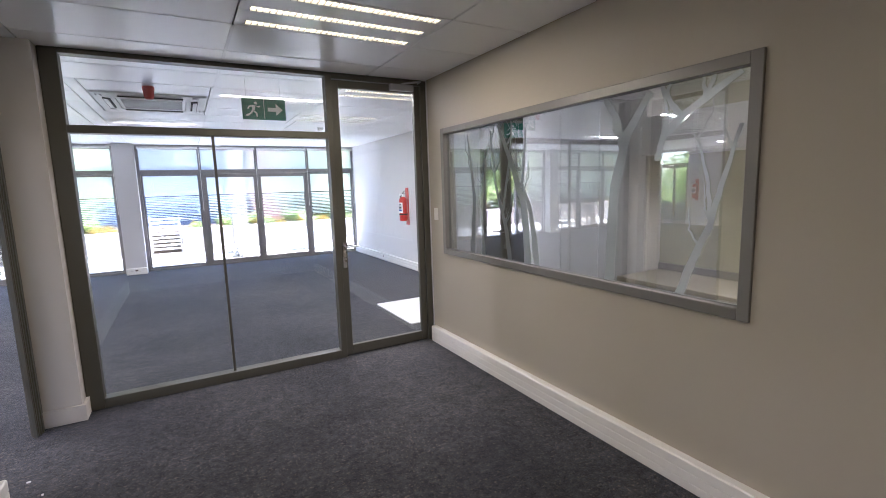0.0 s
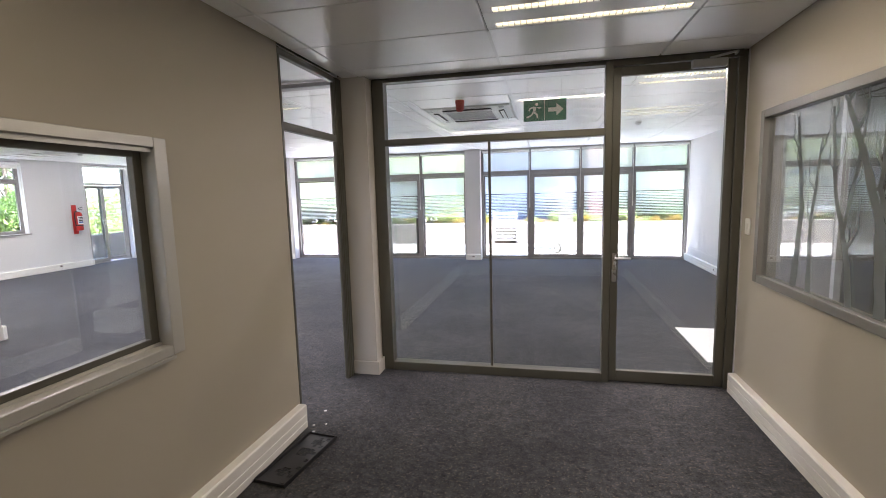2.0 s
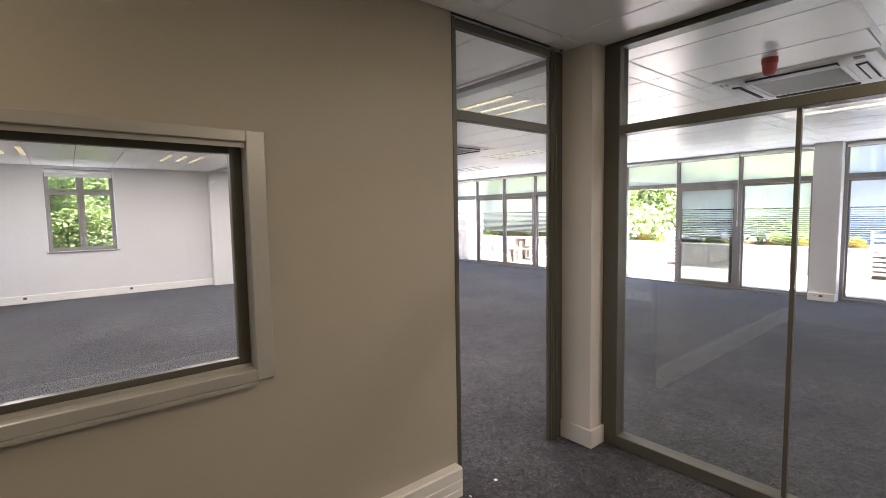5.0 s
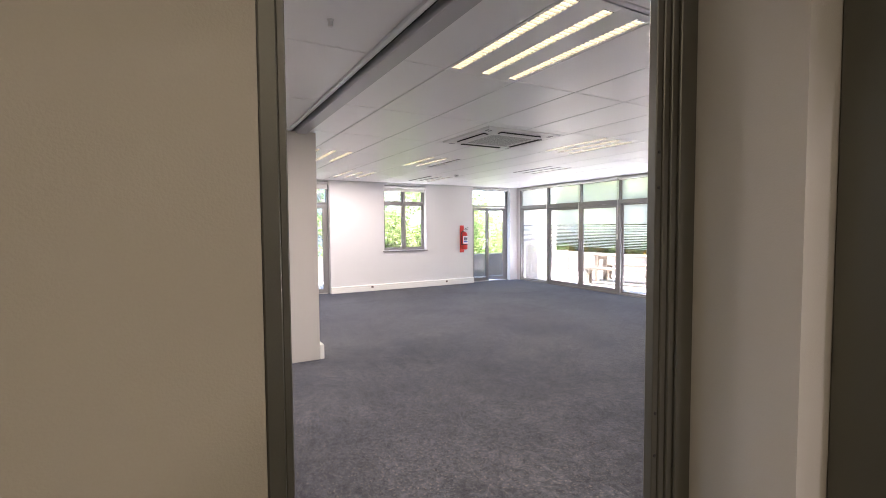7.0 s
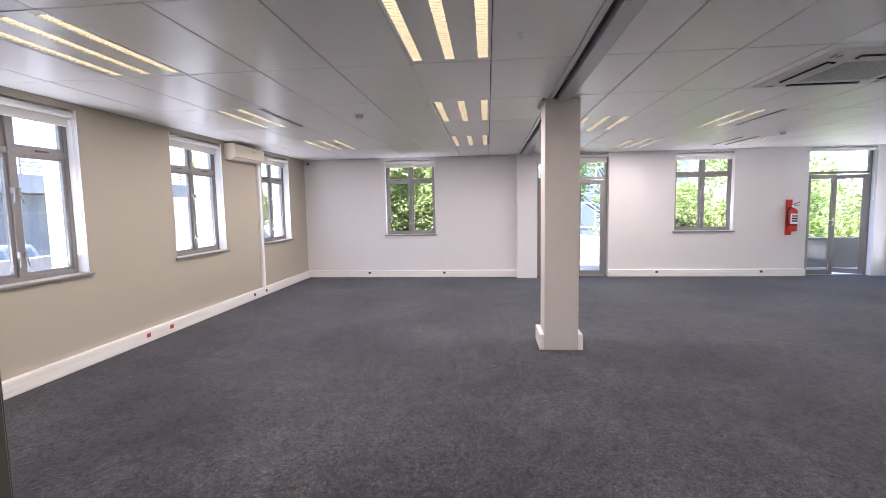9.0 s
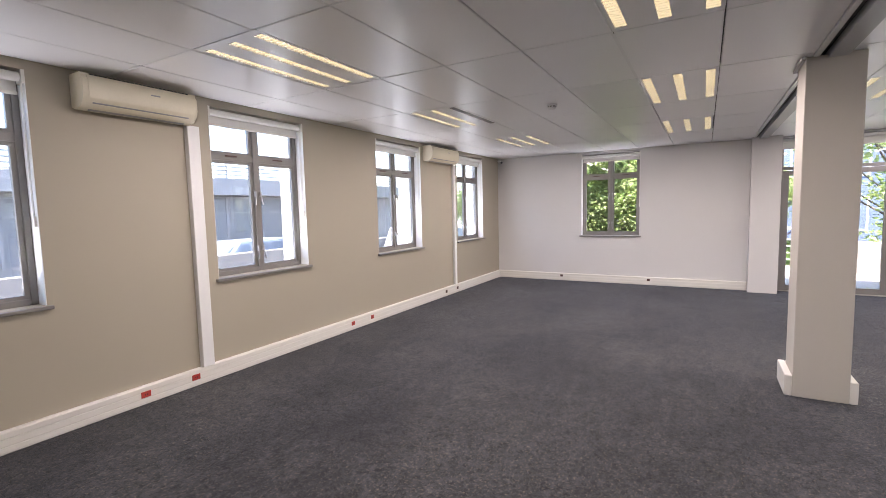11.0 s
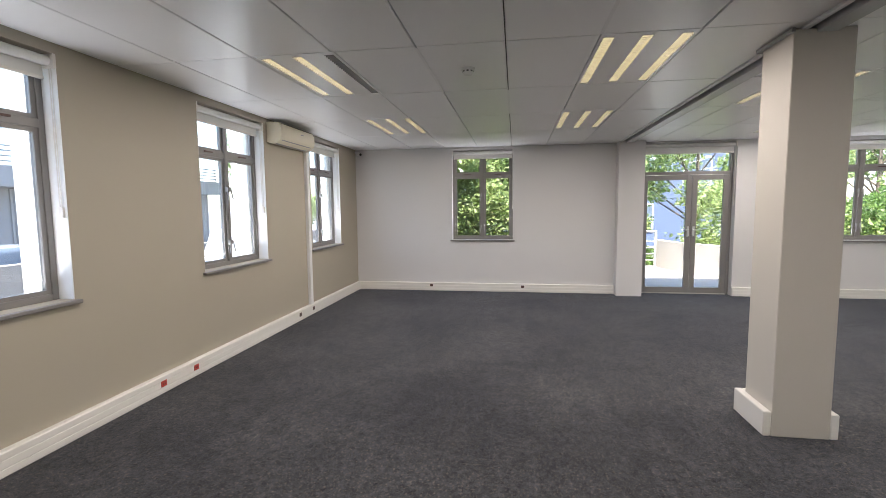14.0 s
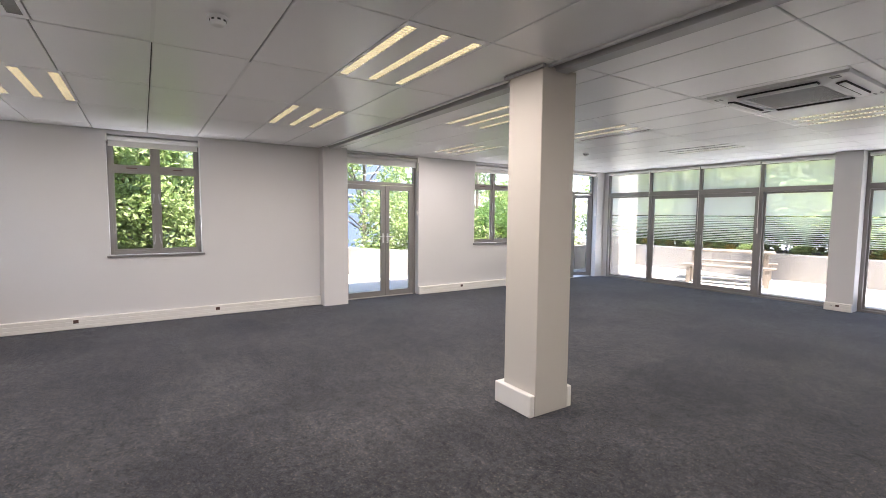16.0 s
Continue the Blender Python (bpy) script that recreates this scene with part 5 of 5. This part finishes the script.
def block(name, x0, x1, y0, y1, z1, material, label, faces, rows):
    """A plain building with recessed window openings on one side: faces 's', 'e' or 'n'."""
    e = thing(name, pose((x0 + x1) / 2, (y0 + y1) / 2, GZ), label, "building")
    a, b = (x1 - x0) / 2, (y1 - y0) / 2
    part("wall", boxes((-a, a, -b, b, 0, z1 - GZ)), material, e)
    part("roof", boxes((-a - 0.3, a + 0.3, -b - 0.3, b + 0.3, z1 - GZ, z1 - GZ + 0.25)), PLASTER, e)
    for u0, u1, za, zb in rows:
        if faces == "s":
            w = part("window", boxes((u0, u1, -b - 0.06, -b - 0.002, za, zb)), WHITE, e)
            part("pane", boxes((u0 + 0.08, u1 - 0.08, -b - 0.075, -b - 0.061, za + 0.08, zb - 0.08)), SLATEG, w)
        elif faces == "n":
            w = part("window", boxes((u0, u1, b + 0.002, b + 0.06, za, zb)), material, e)
            part("pane", boxes((u0 + 0.08, u1 - 0.08, b + 0.061, b + 0.075, za + 0.08, zb - 0.08)), SHOPG, w)
        else:
            w = part("window", boxes((a + 0.002, a + 0.06, u0, u1, za, zb)), WHITE, e)
            part("pane", boxes((a + 0.061, a + 0.075, u0 + 0.08, u1 - 0.08, za + 0.08, zb - 0.08)), SLATEG, w)
    return e


SHOPG = mat("pale_shop_glass", (0.2, 0.205, 0.21), 0.4, var=0.1, scale=0.6)
SLATEG = mat("dark_window_glass", (0.12, 0.15, 0.19), 0.1, var=0.1, scale=0.6)
b1 = block("slate_building", -4.5, 2.6, 24, 32, 6.5, SLATE, "slate blue rendered building behind the garden", "s", [(-2.2, -0.9, 3.6, 4.9), (1.0, 2.3, 3.6, 4.9)])
for i in range(9):
    part("louvre", boxes((1.6, 3.0, -4.1, -4.01, 1.4 + 0.13 * i, 1.46 + 0.13 * i)), WHITE, b1)
block("brick_red_building", 2.9, 12, 23, 31, 6.0, RUST, "red-brown rendered building behind the garden", "s", [(-2.5, -1.2, 3.2, 4.5), (1.0, 2.4, 3.2, 4.5)])
block("slate_building", -38, -30, -2, 16, 7.5, SLATE, "slate blue office building beyond the trees", "e", [(-7, -5.5, 3.4, 5.0), (-4, -2.5, 3.4, 5.0), (-1, 0.5, 3.4, 5.0), (2, 3.5, 3.4, 5.0), (5, 6.5, 3.4, 5.0), (-4, -2.5, 0.8, 2.4), (2, 3.5, 0.8, 2.4)])
SHOPW = mat("white_render", (0.32, 0.31, 0.305), 0.8, var=0.04, scale=0.8, bump=0.2)
sh = block("shopfront_building", -26, 8, -24, -14.5, 2.5, SHOPW, "white office building across the car park", "n", [(-15.5 + 3.1 * i, -12.8 + 3.1 * i, 0.75, 3.05) for i in range(10)])
for i in range(10):
    part("mullion", boxes((-14.2 + 3.1 * i, -14.1 + 3.1 * i, 4.83, 4.86, 0.8, 3.0)), SHOPW, sh)
    part("glazing_bar", boxes((-15.4 + 3.1 * i, -12.9 + 3.1 * i, 4.83, 4.858, 2.3, 2.38)), SHOPW, sh)
part("band", boxes((-17.4, 17.4, 4.76, 5.5, 3.1, 3.8)), SHOPW, sh)
for i in range(12):
    part("post", boxes((-17.0 + 3.09 * i, -16.94 + 3.09 * i, 5.24, 5.3, 3.8, 4.5)), SHOPW, sh)
for i in range(4):
    part("rail", boxes((-17.1, 17.1, 5.28, 5.32, 3.93 + 0.17 * i, 3.98 + 0.17 * i)), SHOPW, sh)
structure("wall_car_park", boxes((-30, 6, -6.6, -6.4, GZ, 0.55), bevel=0.01), PLASTER, "low white car park wall", "wall")
for a, b in SWIN:
    structure("wall_fin", boxes((-b - 0.34, -b - 0.05, YS - 0.47, YS - 0.231, GZ, 2.9)), WHITE, "white plastered window fin", "wall")
tree("tree", pose(-24, -9.5, GZ), 6.0, 2.3, 15, 7000, 0.17)


def vehicle(m, paint, label, suv=True):
    e = thing("parked_car", m, label, "car", "parked cars")
    h0, roof = (0.95, 1.72) if suv else (0.85, 1.42)
    bm = bmesh.new()
    prof = [(-2.2, 0.35), (-2.2, h0 - 0.1), (-2.1, h0), (1.1, h0), (2.05, h0 - 0.12), (2.2, h0 - 0.3), (2.2, 0.35)]
    L = [bm.verts.new((x, -0.86, z)) for x, z in prof]
    Rr = [bm.verts.new((x, 0.86, z)) for x, z in prof]
    bm.faces.new(L)
    bm.faces.new(Rr[::-1])
    for i in range(len(prof)):
        bm.faces.new((L[i], Rr[i], Rr[(i + 1) % len(prof)], L[(i + 1) % len(prof)]))
    bmesh.ops.recalc_face_normals(bm, faces=bm.faces[:])
    bmesh.ops.bevel(bm, geom=bm.edges[:], offset=0.05, segments=2, affect="EDGES")
    part("body", bm, paint, e, smooth=True)
    bm = bmesh.new()
    lo = [(-2.05, h0), (1.15, h0)]
    hi = [(-1.85, roof), (0.35, roof)]
    v = [bm.verts.new((x, s * (0.82 if z < roof else 0.66), z)) for s in (-1, 1) for x, z in (lo[0], lo[1], hi[1], hi[0])]
    for f in ((0, 1, 2, 3), (7, 6, 5, 4), (0, 4, 5, 1), (1, 5, 6, 2), (2, 6, 7, 3), (3, 7, 4, 0)):
        bm.faces.new([v[i] for i in f])
    bmesh.ops.recalc_face_normals(bm, faces=bm.faces[:])
    bmesh.ops.bevel(bm, geom=bm.edges[:], offset=0.04, segments=2, affect="EDGES")
    part("cabin", bm, paint, e, smooth=True)
    for s in (-1, 1):
        for x0, x1, x2, x3 in ((-1.85, -0.95, -0.97, -1.72), (-0.85, -0.02, -0.1, -0.85), (0.08, 0.85, 0.3, 0.02)):
            bm = bmesh.new()
            za, zb = h0 + 0.06, roof - 0.1
            ya, yb = 0.82 - 0.16 * (0.06 / (roof - h0)) + 0.012, 0.66 + 0.16 * (0.1 / (roof - h0)) + 0.012
            bm.faces.new([bm.verts.new((x, s * y, z)) for x, y, z in ((x0, ya, za), (x1, ya, za), (x2, yb, zb), (x3, yb, zb))])
            part("side_window", bm, SLATEG, e)
        for x in (-1.4, 1.4):
            bm = cyl(bmesh.new(), (x, s * 0.68, 0.34), (x, s * 0.89, 0.34), 0.34, seg=24)
            w = part("wheel", bm, BLACK, e, smooth=True)
            bm = cyl(bmesh.new(), (x, s * 0.88, 0.34), (x, s * 0.9, 0.34), 0.2, seg=18)
            part("rim", bm, STEEL, w)
        part("headlight", boxes((2.12, 2.215, s * 0.5, s * 0.78, h0 - 0.32, h0 - 0.18), bevel=0.01), WHITE, e)
    bm = bmesh.new()
    bm.faces.new([bm.verts.new(p) for p in ((1.09, -0.7, h0 + 0.07), (1.09, 0.7, h0 + 0.07), (0.46, 0.6, roof - 0.1), (0.46, -0.6, roof - 0.1))])
    part("windscreen", bm, SLATEG, e, m=pose(0.03, 0, 0.02))
    part("bumper", boxes((2.16, 2.26, -0.8, 0.8, 0.36, 0.52), bevel=0.02), BLACK, e)


CARW = mat("white_car_paint", (0.55, 0.55, 0.55), 0.2, var=0.02)
CARS = mat("silver_car_paint", (0.4, 0.43, 0.46), 0.25, metal=0.5, var=0.03)
vehicle(pose(-15.6, -4.6, GZ, 0, 0, 160), CARW, "white four-wheel-drive parked outside the windows")
# second car added in place of a car's reflection in the shop glass
vehicle(pose(-10.6, -9.6, GZ, 0, 0, 8), CARS, "silver car standing in for a reflection in the shopfront", False)
